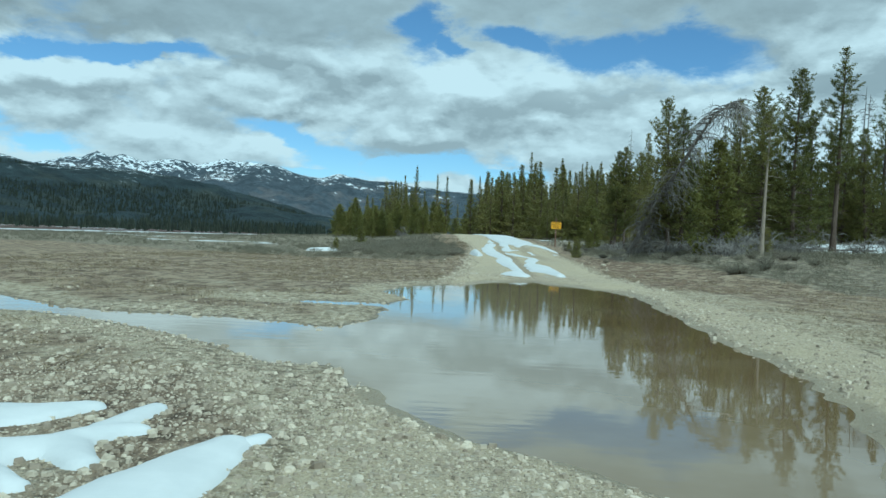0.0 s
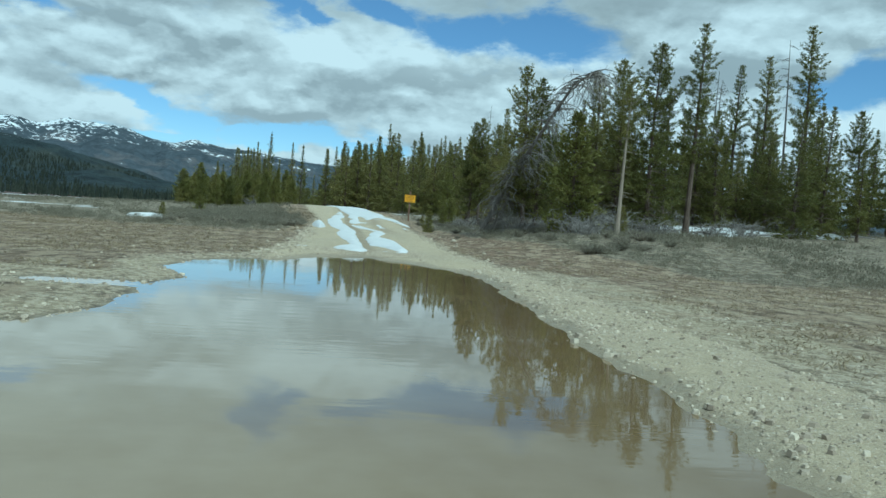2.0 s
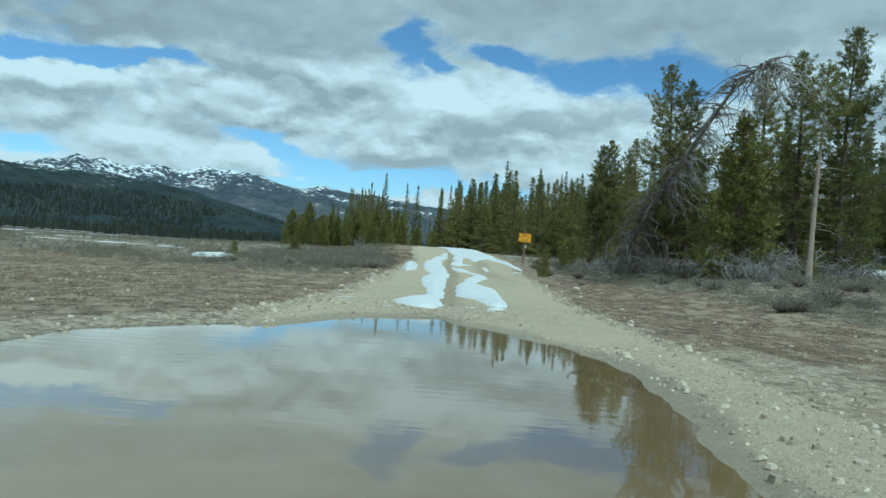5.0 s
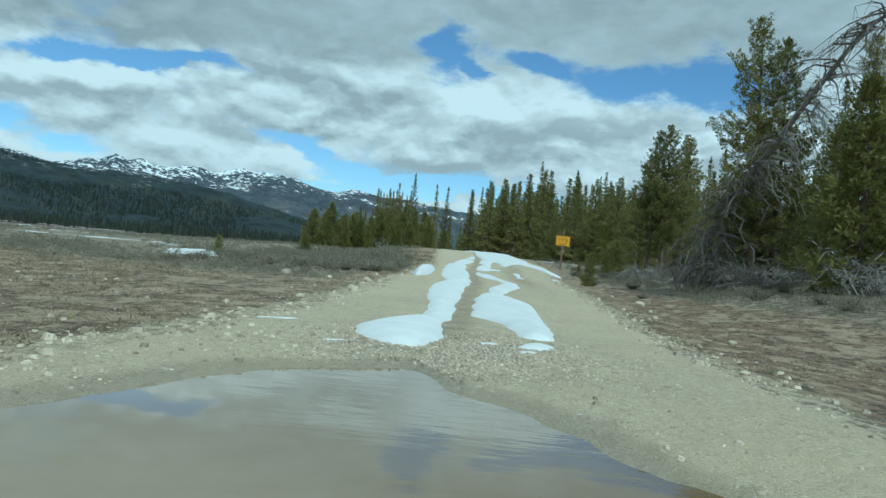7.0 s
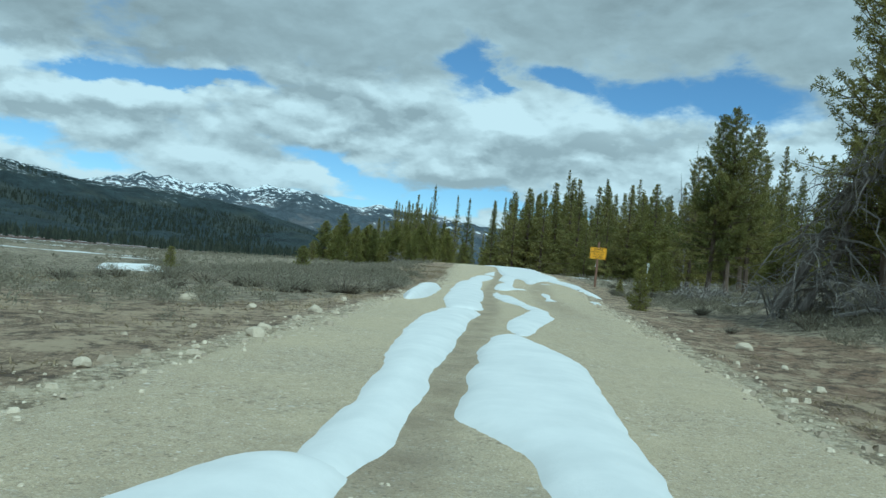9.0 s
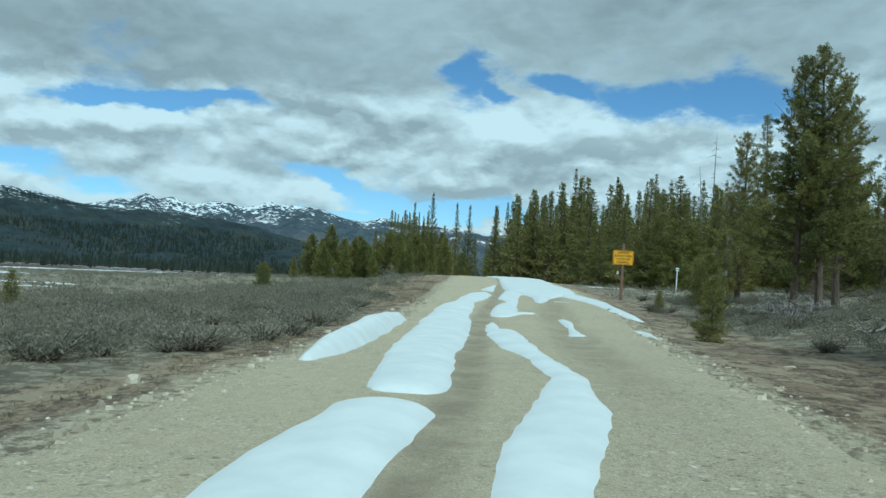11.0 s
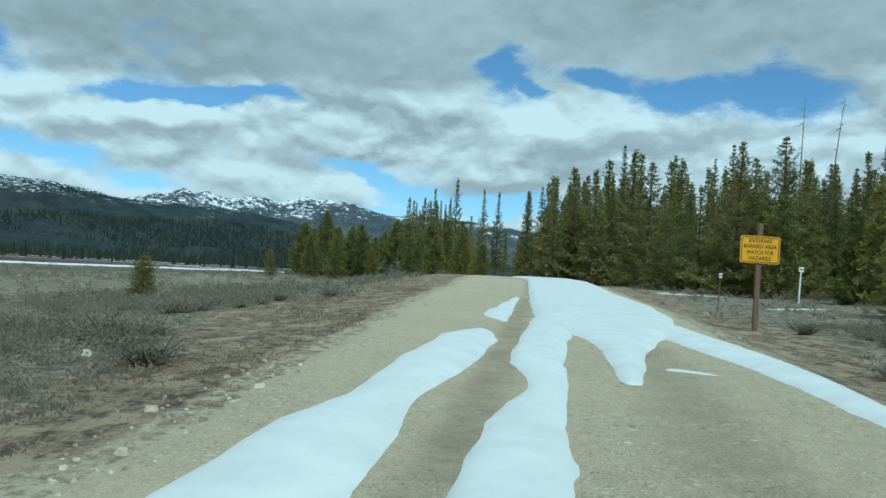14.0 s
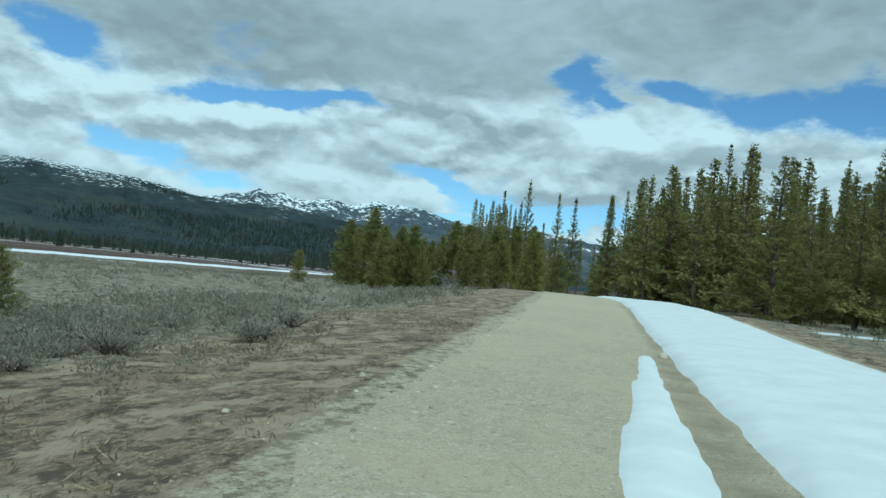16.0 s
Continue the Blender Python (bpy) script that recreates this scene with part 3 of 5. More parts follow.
road_beyond = tagged(sheet("road", np.arange(-22, 7, 0.4), np.arange(91.9, 200, 0.8), road_surface, ROAD, (("wet", damp), ("rut", rutted), ("loose", loose_stones)),
                           keep=lambda x, y: np.abs(x - road_middle(y)) < road_half(y) * 1.12),
                     "pale gravel road going over the rise into the trees", "road", kind="structure")
water = tagged(sheet("water", np.arange(-44, 7, 0.25), np.arange(4, 29.5, 0.25), lambda x, y: x * 0.0, WATER, keep=lambda x, y: pool(x, y) > -0.6),
               "still muddy brown meltwater flooding the road, mirroring clouds and pines", "water", kind="structure")


# ---------------------------------------------------------------- snow lying on the road
def snow_patch(label, spine, thick=0.10, cell=0.07, seed=0, lift=0.0):
    """A slab of old snow. spine: x, y and half width along it; its rim is ragged and rounded."""
    spine = np.array(spine, float)
    r = spine[:, 2].max() + 0.3
    lo, hi = spine[:, :2].min(0) - r, spine[:, :2].max(0) + r
    cell_y = cell if hi[1] - lo[1] < 22 else cell * 2

    def inside(x, y):
        best = np.full(x.shape, -9.0)
        pairs = list(zip(spine[:-1], spine[1:])) or [(spine[0], spine[0])]
        for a, b in pairs:
            v = b[:2] - a[:2]
            q = np.clip(((x - a[0]) * v[0] + (y - a[1]) * v[1]) / max(v @ v, 1e-6), 0, 1)
            best = np.maximum(best, a[2] + (b[2] - a[2]) * q - np.hypot(x - a[0] - v[0] * q, y - a[1] - v[1] * q))
        big = min(0.065, (r - 0.3) * 0.4)
        return best + big * (0.9 * wave_noise(x, y * 0.45, 31 + seed, 1.3, 4) + 0.45 * wave_noise(x, y * 0.6, 53 + seed, 5.0, 2)) + 0.012 * wave_noise(x, y * 0.8, 47 + seed, 13.0, 1)

    def level(x, y):
        s = inside(x, y)
        up = thick * 0.72 * (1 - np.exp(-np.clip(s, 0, 9) / 0.13))
        bed, even = np.maximum(ground_level(x, y), road_surface(x, y)), ground_level(x, y) + 0.03
        bed = bed + (even - bed) * smooth(0.0, 0.12, s) * (np.abs(x - road_middle(y)) < road_half(y))
        return bed + lift + np.where(s > 0, up + thick * 0.10 * wave_noise(x, y * 0.5, 61, 1.1, 3) * smooth(0, 0.4, s), np.maximum(0.9 * s, -0.08) - lift * smooth(0, -0.04, s))

    ob = sheet("snow_patch", np.arange(lo[0], hi[0], cell), np.arange(lo[1], hi[1], cell_y), level, SNOW, keep=lambda x, y: inside(x, y) > -0.04)
    return tagged(ob, label, "snow", "snow patches")


snow_patch("rounded slab of old snow beside the wheel rut", [(2.36, 28.5, .26), (2.28, 29.0, .42), (2.23, 29.8, .46), (2.23, 30.6, .38), (2.3, 31.3, .28)], 0.13, seed=1)
snow_patch("long white strip of old snow beside the wheel rut", [(2.42, 31.2, .12), (2.46, 32.2, .2), (2.42, 33.6, .25), (2.3, 35.7, .32), (2.17, 38.5, .37), (2.13, 41, .36), (2.18, 43, .36)], 0.12, seed=2)
snow_patch("long white strip of old snow beside the wheel rut", [(2.2, 44.2, .34), (1.98, 47, .43), (1.75, 50.5, .5), (1.68, 52.4, .5), (1.57, 54, .54), (1.46, 55.6, .46), (1.43, 57.4, .5), (1.38, 59.2, .46),
            (1.46, 60.5, .34), (1.52, 62, .42), (1.58, 63.6, .42), (1.6, 65.0, .42), (1.7, 65.9, .2)], 0.12, seed=21)
snow_patch("tapering tongue of old snow beside the wheel rut", [(1.88, 68.3, .06), (1.62, 69.6, .29), (1.6, 71.2, .27), (1.6, 73, .21), (1.6, 75.4, .12), (1.6, 77.2, .05)], 0.07, seed=3)
snow_patch("broad slab of old snow between the ruts", [(3.82, 30.4, .15), (3.83, 31.1, .22), (3.75, 32.3, .34), (3.5, 33.2, .54), (3.48, 35, .57), (3.45, 36.4, .53), (3.35, 37.6, .42), (3.22, 38.6, .26)], 0.13, seed=4)
snow_patch("small lump of melting snow on gravel", [(3.7, 29.0, .13), (3.78, 29.35, .15)], 0.08, 0.04, seed=5)
snow_patch("small lump of melting snow on gravel", [(3.6, 28.55, .08), (3.68, 28.6, .08)], 0.05, 0.04, seed=6)
snow_patch("small lump of melting snow on gravel", [(3.2, 29.0, .08), (3.29, 29.07, .08)], 0.05, 0.04, seed=7)
snow_patch("thin scrap of melting snow on wet gravel", [(1.72, 28.05, .07), (1.9, 28.2, .08)], 0.03, 0.03, seed=33)
snow_patch("crooked slab of melting snow with bare gravel inside", [(3.36, 39.4, .14), (3.34, 40.3, .27), (3.4, 41.5, .34), (3.62, 43.6, .36), (3.72, 45.6, .24), (3.45, 47.4, .18), (3.2, 48.7, .26), (2.95, 50.6, .34), (2.82, 52, .3)], 0.09, seed=8)
snow_patch("narrow tongue of old snow beside the rut", [(2.6, 52.6, .12), (2.68, 51.9, .16), (2.58, 53.2, .1), (2.54, 54.2, .08)], 0.07, 0.05, seed=32)
snow_patch("curved strip of melting snow on the bare gravel", [(4.2, 52.2, .2), (4.18, 53.4, .15), (4.18, 54.3, .16), (4.14, 55.6, .17), (4.08, 56.2, .12)], 0.06, 0.05, seed=9)
snow_patch("ragged slab of old snow beside the rut", [(3.45, 57.6, .07), (3.0, 57.4, .2), (2.64, 56.2, .18), (2.68, 57.4, .28), (2.68, 58.6, .32), (2.66, 59.8, .26), (2.72, 60.6, .2), (2.8, 61.4, .16), (2.76, 62.1, .22), (2.66, 63, .3), (2.64, 65, .33), (2.7, 67, .36), (2.85, 69.4, .5)], 0.09, seed=10)
snow_patch("wide smooth sheet of snow covering half the road", [(3.62, 62.1, .08), (3.67, 63.4, .2), (3.7, 64.6, .28), (3.75, 65.9, .5), (3.7, 67.9, 1.1), (3.7, 69.8, 1.3), (3.75, 72, 1.5), (3.65, 76, 1.68), (3.3, 82, 1.6), (3.0, 88, 1.55), (2.5, 99, 1.6), (1.4, 107, 1.8)], 0.14, 0.1, seed=11)
snow_patch("long snow drift along the road's edge", [(6.1, 58.7, .2), (6.0, 60, .36), (5.75, 62, .36), (5.5, 64, .42), (5.05, 66, .5), (4.6, 69, .5)], 0.12, seed=12)
snow_patch("small scrap of melting snow on the bare gravel", [(4.15, 63.3, .1), (4.45, 63.1, .13), (4.6, 63, .07)], 0.05, 0.05, seed=34)
snow_patch("thin strip of snow on the road's shoulder", [(5.6, 54.5, .06), (5.66, 53.9, .13), (5.78, 53.1, .13)], 0.06, 0.05, seed=13)
snow_patch("raised snow bank along the road's verge", [(.62, 53.5, .12), (.56, 52.2, .25), (.58, 51, .32), (.66, 49.8, .33), (.74, 48.4, .32), (.8, 46.8, .26), (.82, 45.8, .14)], 0.34, seed=15)
snow_patch("patch of old snow on stony ground", [(-.74, 3.2, .2), (-.58, 4.5, .24), (-.5, 5.1, .22), (-.42, 5.6, .17), (-.37, 5.9, .1)], 0.07, 0.035, seed=16, lift=0.03)
snow_patch("small scrap of old snow on stony ground", [(-.26, 5.95, .06), (-.2, 6.04, .07)], 0.04, 0.025, seed=26, lift=0.03)
snow_patch("ragged patch of old snow on stony ground", [(-1.12, 4.98, .11), (-1.62, 5.15, .26), (-1.55, 5.5, .25), (-1.3, 5.72, .2), (-1.0, 5.42, .13), (-1.28, 5.8, .18), (-1.15, 6.04, .17), (-1.0, 6.13, .13), (-1.2, 6.15, .13), (-1.12, 6.7, .09)], 0.08, 0.035, seed=17, lift=0.03)
snow_patch("patch of old snow among dead grass", [(-2.5, 5.9, .26), (-1.95, 6.33, .23), (-1.75, 6.56, .16), (-1.62, 6.7, .09)], 0.06, 0.035, seed=18, lift=0.03)
snow_patch("thin scrap of melting snow on the gravel", [(0.62, 29.6, .06), (0.8, 29.75, .09), (0.92, 29.95, .05)], 0.03, 0.025, seed=27)
snow_patch("leftover snow lying on the forest floor", [(14.8, 45.6, .5), (17.0, 46.0, .8), (19.5, 46.6, 1.0), (22.5, 47.2, .8)], 0.5, 0.1, seed=28)
snow_patch("leftover snow lying under the pines", [(24.5, 48.0, .7), (27.5, 48.6, .9), (30, 49.0, .6)], 0.42, 0.1, seed=29)
snow_patch("leftover snow lying under the pines", [(12.6, 42.6, .2), (14.0, 43.0, .35)], 0.12, 0.08, seed=30)
snow_patch("isolated snow patch in the sagebrush meadow", [(-9.8, 52.8, .4), (-9.0, 53.7, .5), (-8.5, 53.4, .3)], 0.34, seed=19)


# ---------------------------------------------------------------- mountains
def mountain(name, label, mat, az, el, foot, ridge, seed, rough):
    """A range seen far off: elevation angles el along azimuths az, rising from foot to ridge metres away."""
    a = np.radians(np.linspace(az[0], az[-1], 420))
    s = np.linspace(0, 1.12, 60)
    ga, gs = np.meshgrid(a, s)
    dist = foot + (ridge - foot) * gs
    top = np.tan(np.radians(np.interp(np.degrees(ga), az, el))) * ridge
    u, v = ga * ridge / 260, dist / 260
    crest = 1 - np.abs(wave_noise(u, v, seed, 1.1, 5))
    shape = np.where(gs <= 1, gs ** 1.15, 1 - (gs - 1) * 2.0)
    gz = top * shape + rough * (crest - 0.55) * np.sin(np.pi * np.clip(gs, 0, 1)) + rough * 0.16 * wave_noise(u, v, seed + 3, 4.5, 3) * smooth(0, 0.3, gs) - 6 * (1 - smooth(0, 0.03, gs))
    verts = np.stack((dist * np.sin(ga), dist * np.cos(ga), gz), -1).reshape(-1, 3)
    i = np.arange(verts.shape[0]).reshape(gz.shape)
    faces = np.stack((i[:-1, :-1], i[:-1, 1:], i[1:, 1:], i[1:, :-1]), -1).reshape(-1, 4)
    mesh = bpy.data.meshes.new(name)
    mesh.from_pydata(verts.tolist(), [], faces.tolist())
    mesh.polygons.foreach_set("use_smooth", [True] * len(mesh.polygons))
    mesh.materials.append(mat)
    return tagged(new(name, mesh), label, "mountain", kind="structure")


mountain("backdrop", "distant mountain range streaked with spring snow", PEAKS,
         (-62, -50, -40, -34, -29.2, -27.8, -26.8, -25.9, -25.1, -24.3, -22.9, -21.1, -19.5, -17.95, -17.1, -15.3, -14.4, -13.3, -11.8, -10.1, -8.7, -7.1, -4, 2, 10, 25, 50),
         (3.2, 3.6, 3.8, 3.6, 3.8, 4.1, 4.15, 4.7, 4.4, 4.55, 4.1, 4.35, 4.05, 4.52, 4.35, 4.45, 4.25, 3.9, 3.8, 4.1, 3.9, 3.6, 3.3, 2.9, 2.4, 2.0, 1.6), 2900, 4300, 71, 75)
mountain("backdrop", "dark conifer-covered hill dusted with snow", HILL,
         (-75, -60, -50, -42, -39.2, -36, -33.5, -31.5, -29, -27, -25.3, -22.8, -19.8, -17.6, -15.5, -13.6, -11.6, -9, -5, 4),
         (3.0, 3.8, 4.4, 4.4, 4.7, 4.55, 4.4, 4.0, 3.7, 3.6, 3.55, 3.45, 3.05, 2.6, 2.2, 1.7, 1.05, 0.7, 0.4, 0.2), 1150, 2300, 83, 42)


# ---------------------------------------------------------------- plants
def part(name, bm, mat, parent, label=""):
    """Link a bmesh (or mesh) as one mesh object under a thing."""
    if isinstance(bm, bmesh.types.BMesh):
        mesh = bpy.data.meshes.new(name)
        bm.to_mesh(mesh)
        bm.free()
    else:
        mesh = bm
    if mat and not mesh.materials:
        mesh.materials.append(mat)
    ob = new(name, mesh)
    ob.parent = parent
    return tagged(ob, label)


class Soup:
    """Collects triangles and quads for one mesh."""

    def __init__(self):
        self.v, self.f = [], []

    def tube(self, points, radii, sides=6):
        rings = []
        for k, (p, r) in enumerate(zip(points, radii)):
            p = Vector(p)
            d = Vector(points[min(k + 1, len(points) - 1)]) - Vector(points[max(k - 1, 0)])
            d.normalize()
            u = d.cross(Vector((0.31, 0.92, 0.2))).normalized()
            w = d.cross(u)
            rings.append(len(self.v))
            for j in range(sides):
                a = math.tau * j / sides
                self.v.append(tuple(p + (u * math.cos(a) + w * math.sin(a)) * r))
        for a, b in zip(rings, rings[1:]):
            for j in range(sides):
                q = (j + 1) % sides
                self.f.append((a + j, a + q, b + q, b + j))

    def blade(self, base, tip, width, rng):
        """One flat pointed leaf or bundle of needles."""
        b, t = Vector(base), Vector(tip)
        side = (t - b).cross(Vector((rng.gauss(0, 1), rng.gauss(0, 1), rng.gauss(0, 1)))).normalized() * width
        k = len(self.v)
        m = b.lerp(t, 0.5)
        self.v += [tuple(b), tuple(m + side), tuple(t), tuple(m - side)]
        self.f.append((k, k + 1, k + 2, k + 3))

    def needle(self, base, tip, width, rng):
        """A bundle of needles as one slim triangle, broadest two thirds out."""
        b, t = Vector(base), Vector(tip)
        side = (t - b).cross(Vector((rng.gauss(0, 1), rng.gauss(0, 1), rng.gauss(0, 1)))).normalized() * width
        k = len(self.v)
        m = b.lerp(t, 0.8)
        self.v += [tuple(b), tuple(m + side * 1.25), tuple(t - side * 0.9)]
        self.f.append((k, k + 1, k + 2))

    def mesh(self, name, mat):
        m = bpy.data.meshes.new(name)
        m.from_pydata(self.v, [], self.f)
        m.materials.append(mat)
        return m


def tuft(soup, at, way, length, count, rng, width=0.016):
    """A spray of needle bundles round the end of a twig."""
    way = Vector(way).normalized()
    for _ in range(count):
        d = (way * rng.uniform(0.15, 1.0) + Vector((rng.gauss(0, 1), rng.gauss(0, 1), rng.gauss(0, 0.8))) * 0.75).normalized()
        b = Vector(at) + way * rng.uniform(-0.6, 0.5) * length
        soup.needle(b, b + d * length * rng.uniform(0.7, 1.2), width * rng.uniform(0.8, 1.4), rng)


def pine_meshes(seed, height, crown_from, width, density, blades, blade_len, blade_w, lean=0.0, ragged=0.35, droop=0.1, dead=0.0, needle=None, bark=None, sides=8, top_sharp=0.75, skirt=0.35, whorl=0.036, taper=0.3):
    """Trunk and crown meshes of one conifer with whorled branches."""
    rng = random.Random(seed)
    wood, leaf, twigs = Soup(), Soup(), Soup()
    bend = rng.uniform(-1, 1) * 0.02 * height
    side = Vector((math.cos(seed), math.sin(seed), 0))

    def axis(q):
        return Vector((lean * height * q, 0, height * q)) + side * bend * math.sin(q * 2.6)

    base_r = 0.0125 * height + 0.03
    k = 11
    wood.tube([axis(i / (k - 1)) - Vector((0, 0, 0.12 if i == 0 else 0)) for i in range(k)],
              [base_r * (1.35 if i == 0 else 1) * (1 - 0.93 * i / (k - 1)) for i in range(k)], sides)
    q = crown_from
    while q < 0.985:
        t = (q - crown_from) / (1 - crown_from)
        reach = width * min(1.0, skirt + 2.2 * t) * (1 - t) ** top_sharp * rng.uniform(1 - ragged, 1 + ragged * 0.6) + 0.05
        n_b = max(2, int(round(density * rng.uniform(0.7, 1.3))))
        a0 = rng.uniform(0, math.tau)
        for b in range(n_b):
            a = a0 + math.tau * b / n_b + rng.uniform(-0.4, 0.4)
            r = reach * rng.uniform(0.6, 1.1)
            out = Vector((math.cos(a), math.sin(a), 0))
            start = axis(q)
            rise = r * (rng.uniform(-droop - 0.15, 0.28) + 0.9 * t)
            mid = start + out * r * 0.55 + Vector((0, 0, rise * 0.3 - droop * r * 0.3))
            end = start + out * r + Vector((0, 0, rise))
            twigs.tube([start, mid, end], [0.006 * height * 0.12 + 0.012 * r, 0.008 + 0.006 * r, 0.004], 3)
            if rng.random() < dead:
                continue
            steps = max(2, int(r / (blade_len * 0.62)))
            for s in range(steps):
                f = 0.28 + 0.72 * (s + rng.random()) / steps
                p = start.lerp(mid, f / 0.55) if f < 0.55 else mid.lerp(end, (f - 0.55) / 0.45)
                off = Vector((-out.y, out.x, 0)) * rng.gauss(0, 0.24) * r * (1.15 - f) + Vector((0, 0, rng.gauss(0.02, 0.06) * r))
                tuft(leaf, p + off, out + Vector((0, 0, 0.7)) + off.normalized() * 0.4, blade_len * (1 - taper * t), blades, rng, blade_w * (1 - 0.7 * taper * t))
        q += rng.uniform(0.6, 1.35) * whorl * (10 / max(height, 5)) ** 0.5 * (1 - 0.45 * t)
    tuft(leaf, axis(0.985), (0, 0, 1), blade_len * 0.7, blades * 2, rng, blade_w * 0.6)
    for _ in range(int(10 + height)):                       # dead stubs below the crown
        q, a, r = rng.uniform(0.12, max(crown_from, 0.3)), rng.uniform(0, math.tau), rng.uniform(0.3, 0.9) * width * 0.7
        s, o = axis(q), Vector((math.cos(a), math.sin(a), 0))
        twigs.tube([s, s + o * r * 0.6 + Vector((0, 0, -0.05 * r)), s + o * r + Vector((0, 0, rng.uniform(-0.3, 0.1) * r))], [0.018, 0.011, 0.004], 3)
    crown = leaf.mesh("crown", needle or NEEDLES)
    first, count = len(leaf.v), len(leaf.f)
    crown.clear_geometry()
    crown.from_pydata(leaf.v + twigs.v, [], leaf.f + [tuple(i + first for i in f) for f in twigs.f])
    crown.materials.append(bark or BARK)
    crown.polygons.foreach_set("material_index", [0] * count + [1] * len(twigs.f))
    return wood.mesh("trunk", bark or BARK), crown


def plant(name, meshes, x, y, size, turn, label, category, group, sink=0.05, tilt=(0, 0), wide=1.0):
    """A tree standing on the ground, with its parts."""
    ob = new(name)
    ob.matrix_world = pose(x, y, top_level(x, y) - sink, tilt[0], tilt[1], turn) @ Matrix.Diagonal((size * wide, size * wide, size, 1))
    for m in meshes:
        part(m.name.split(".")[0], m, None, ob)
    return tagged(ob, label, category, group)


HERO = [pine_meshes(100 + k, 10.0, c, w, 4.2, 22, 0.17, 0.015, ragged=0.55, droop=dr, dead=0.07, whorl=0.027, skirt=0.55) for k, (c, w, dr) in
        enumerate(((0.10, 2.6, 0.15), (0.28, 2.2, 0.1), (0.18, 2.4, 0.05), (0.05, 2.9, 0.2)))]
TALL = [pine_meshes(120 + k, 10.0, c, w, 3.8, 20, 0.17, 0.015, ragged=0.6, droop=0.05, dead=0.1, whorl=0.030) for k, (c, w) in enumerate(((0.36, 1.35), (0.28, 1.55)))]
BARE = pine_meshes(131, 10.0, 0.62, 1.9, 4.2, 18, 0.18, 0.015, ragged=0.5, droop=0.1, dead=0.1, bark=PALE_BARK)
FOREST = [pine_meshes(140 + k, 10.0, c, w, 4.4, 12, 0.24, 0.030, ragged=0.42, droop=0.2, dead=0.06, sides=5, top_sharp=1.1, skirt=0.8, taper=0.58) for k, (c, w) in
          enumerate(((0.10, 2.3), (0.04, 2.7), (0.2, 1.8), (0.12, 1.6), (0.03, 3.0), (0.15, 2.1)))]
SAPLING = [pine_meshes(160 + k, 3.0, 0.03, w, 5.0, 14, 0.16, 0.012, ragged=0.3, droop=0.0, needle=YOUNG, top_sharp=0.6, skirt=0.7) for k, w in enumerate((1.0, 1.25, 0.85))]
YOUNGTREE = [pine_meshes(170 + k, 6.0, 0.04, w, 5.0, 8, 0.27, 0.045, ragged=0.35, droop=0.05, needle=YOUNG, sides=5, skirt=0.8) for k, w in enumerate((1.8, 2.2, 1.5))]
DISTANT = [pine_meshes(180 + k, 10.0, c, w, 4.2, 5, 0.34, 0.065, ragged=0.45, droop=0.2, dead=0.04, sides=4, top_sharp=1.1, skirt=0.8, taper=0.58) for k, (c, w) in enumerate(((0.08, 1.9), (0.15, 1.5), (0.04, 2.2), (0.2, 1.2)))]

rng = random.Random(7)
# single trees at the forest's near edge: x, y, height, kind
for x, y, h, kind in (
        (11.1, 46.3, 8.6, "full"), (11.9, 46.9, 8.0, "full"), (12.4, 41.8, 5.6, "young"), (17.0, 44.4, 9.6, "full"), (15.6, 45.3, 8.8, "full"), (18.8, 43.8, 10.6, "tall"), (15.5, 49.1, 8.6, "full"),
        (28.8, 55.7, 11.4, "tall"), (31.6, 55.6, 13.6, "tall"), (29.3, 60.9, 11.6, "tall"), (10.2, 59.3, 7.2, "full"), (10.9, 59.4, 7.4, "full"), (12.4, 62.4, 7.2, "full"), (12.1, 72.9, 7.4, "full"),
        (21.5, 80.4, 9.0, "tall"), (19.4, 96.0, 12.5, "tall"), (23.5, 50.5, 7.0, "full"), (26.0, 49.5, 6.0, "full"), (34.5, 54.0, 8.0, "full")):
    group = {"full": HERO, "tall": TALL, "young": YOUNGTREE}[kind]
    base = 6.0 if kind == "young" else 10.0
    plant("pine_tree", rng.choice(group), x, y, h / base, rng.uniform(0, 360),
          {"full": "mature green lodgepole pine with a dense ragged crown", "tall": "tall slender lodgepole pine with a sparse upper crown", "young": "bushy young pine at the forest edge"}[kind],
          "pine tree", "pines at the forest edge", tilt=(rng.uniform(-2, 2), rng.uniform(-2, 2)))

# forest beyond, row behind row
def forest(count, box, heights, meshes, base, label, group, seed, clear=None, wide=(0.85, 1.2), joined=None, far=None):
    r = random.Random(seed)
    placed = []
    tries = 0
    while len(placed) < count and tries < count * 40:
        tries += 1
        x, y = r.uniform(box[0], box[1]), r.uniform(box[2], box[3])
        if clear and clear(x, y):
            continue
        if any((x - a) ** 2 + (y - b) ** 2 < 1.1 for a, b in placed):
            continue
        placed.append((x, y))
        h = r.uniform(*heights)
        if joined is not None:
            joined.append((x, y, h / base, r.uniform(0, math.tau), r.choice(far or DISTANT), r.uniform(*wide)))
            continue
        plant("pine_tree", r.choice(meshes), x, y, h / base, r.uniform(0, 360), label, "pine tree", group, tilt=(r.uniform(-2, 2), r.uniform(-2, 2)), wide=r.uniform(*wide))


DEEP, YOUNG_DEEP = [], []



def near_road(x, y, gap=5.0):
    return abs(x - float(road_middle(y))) < gap


plant("pine_tree", BARE, 13.5, 38.5, 0.68, 20, "pine with a long bare pale trunk and broken twigs", "pine tree", "pines at the forest edge", tilt=(0, 2.5))

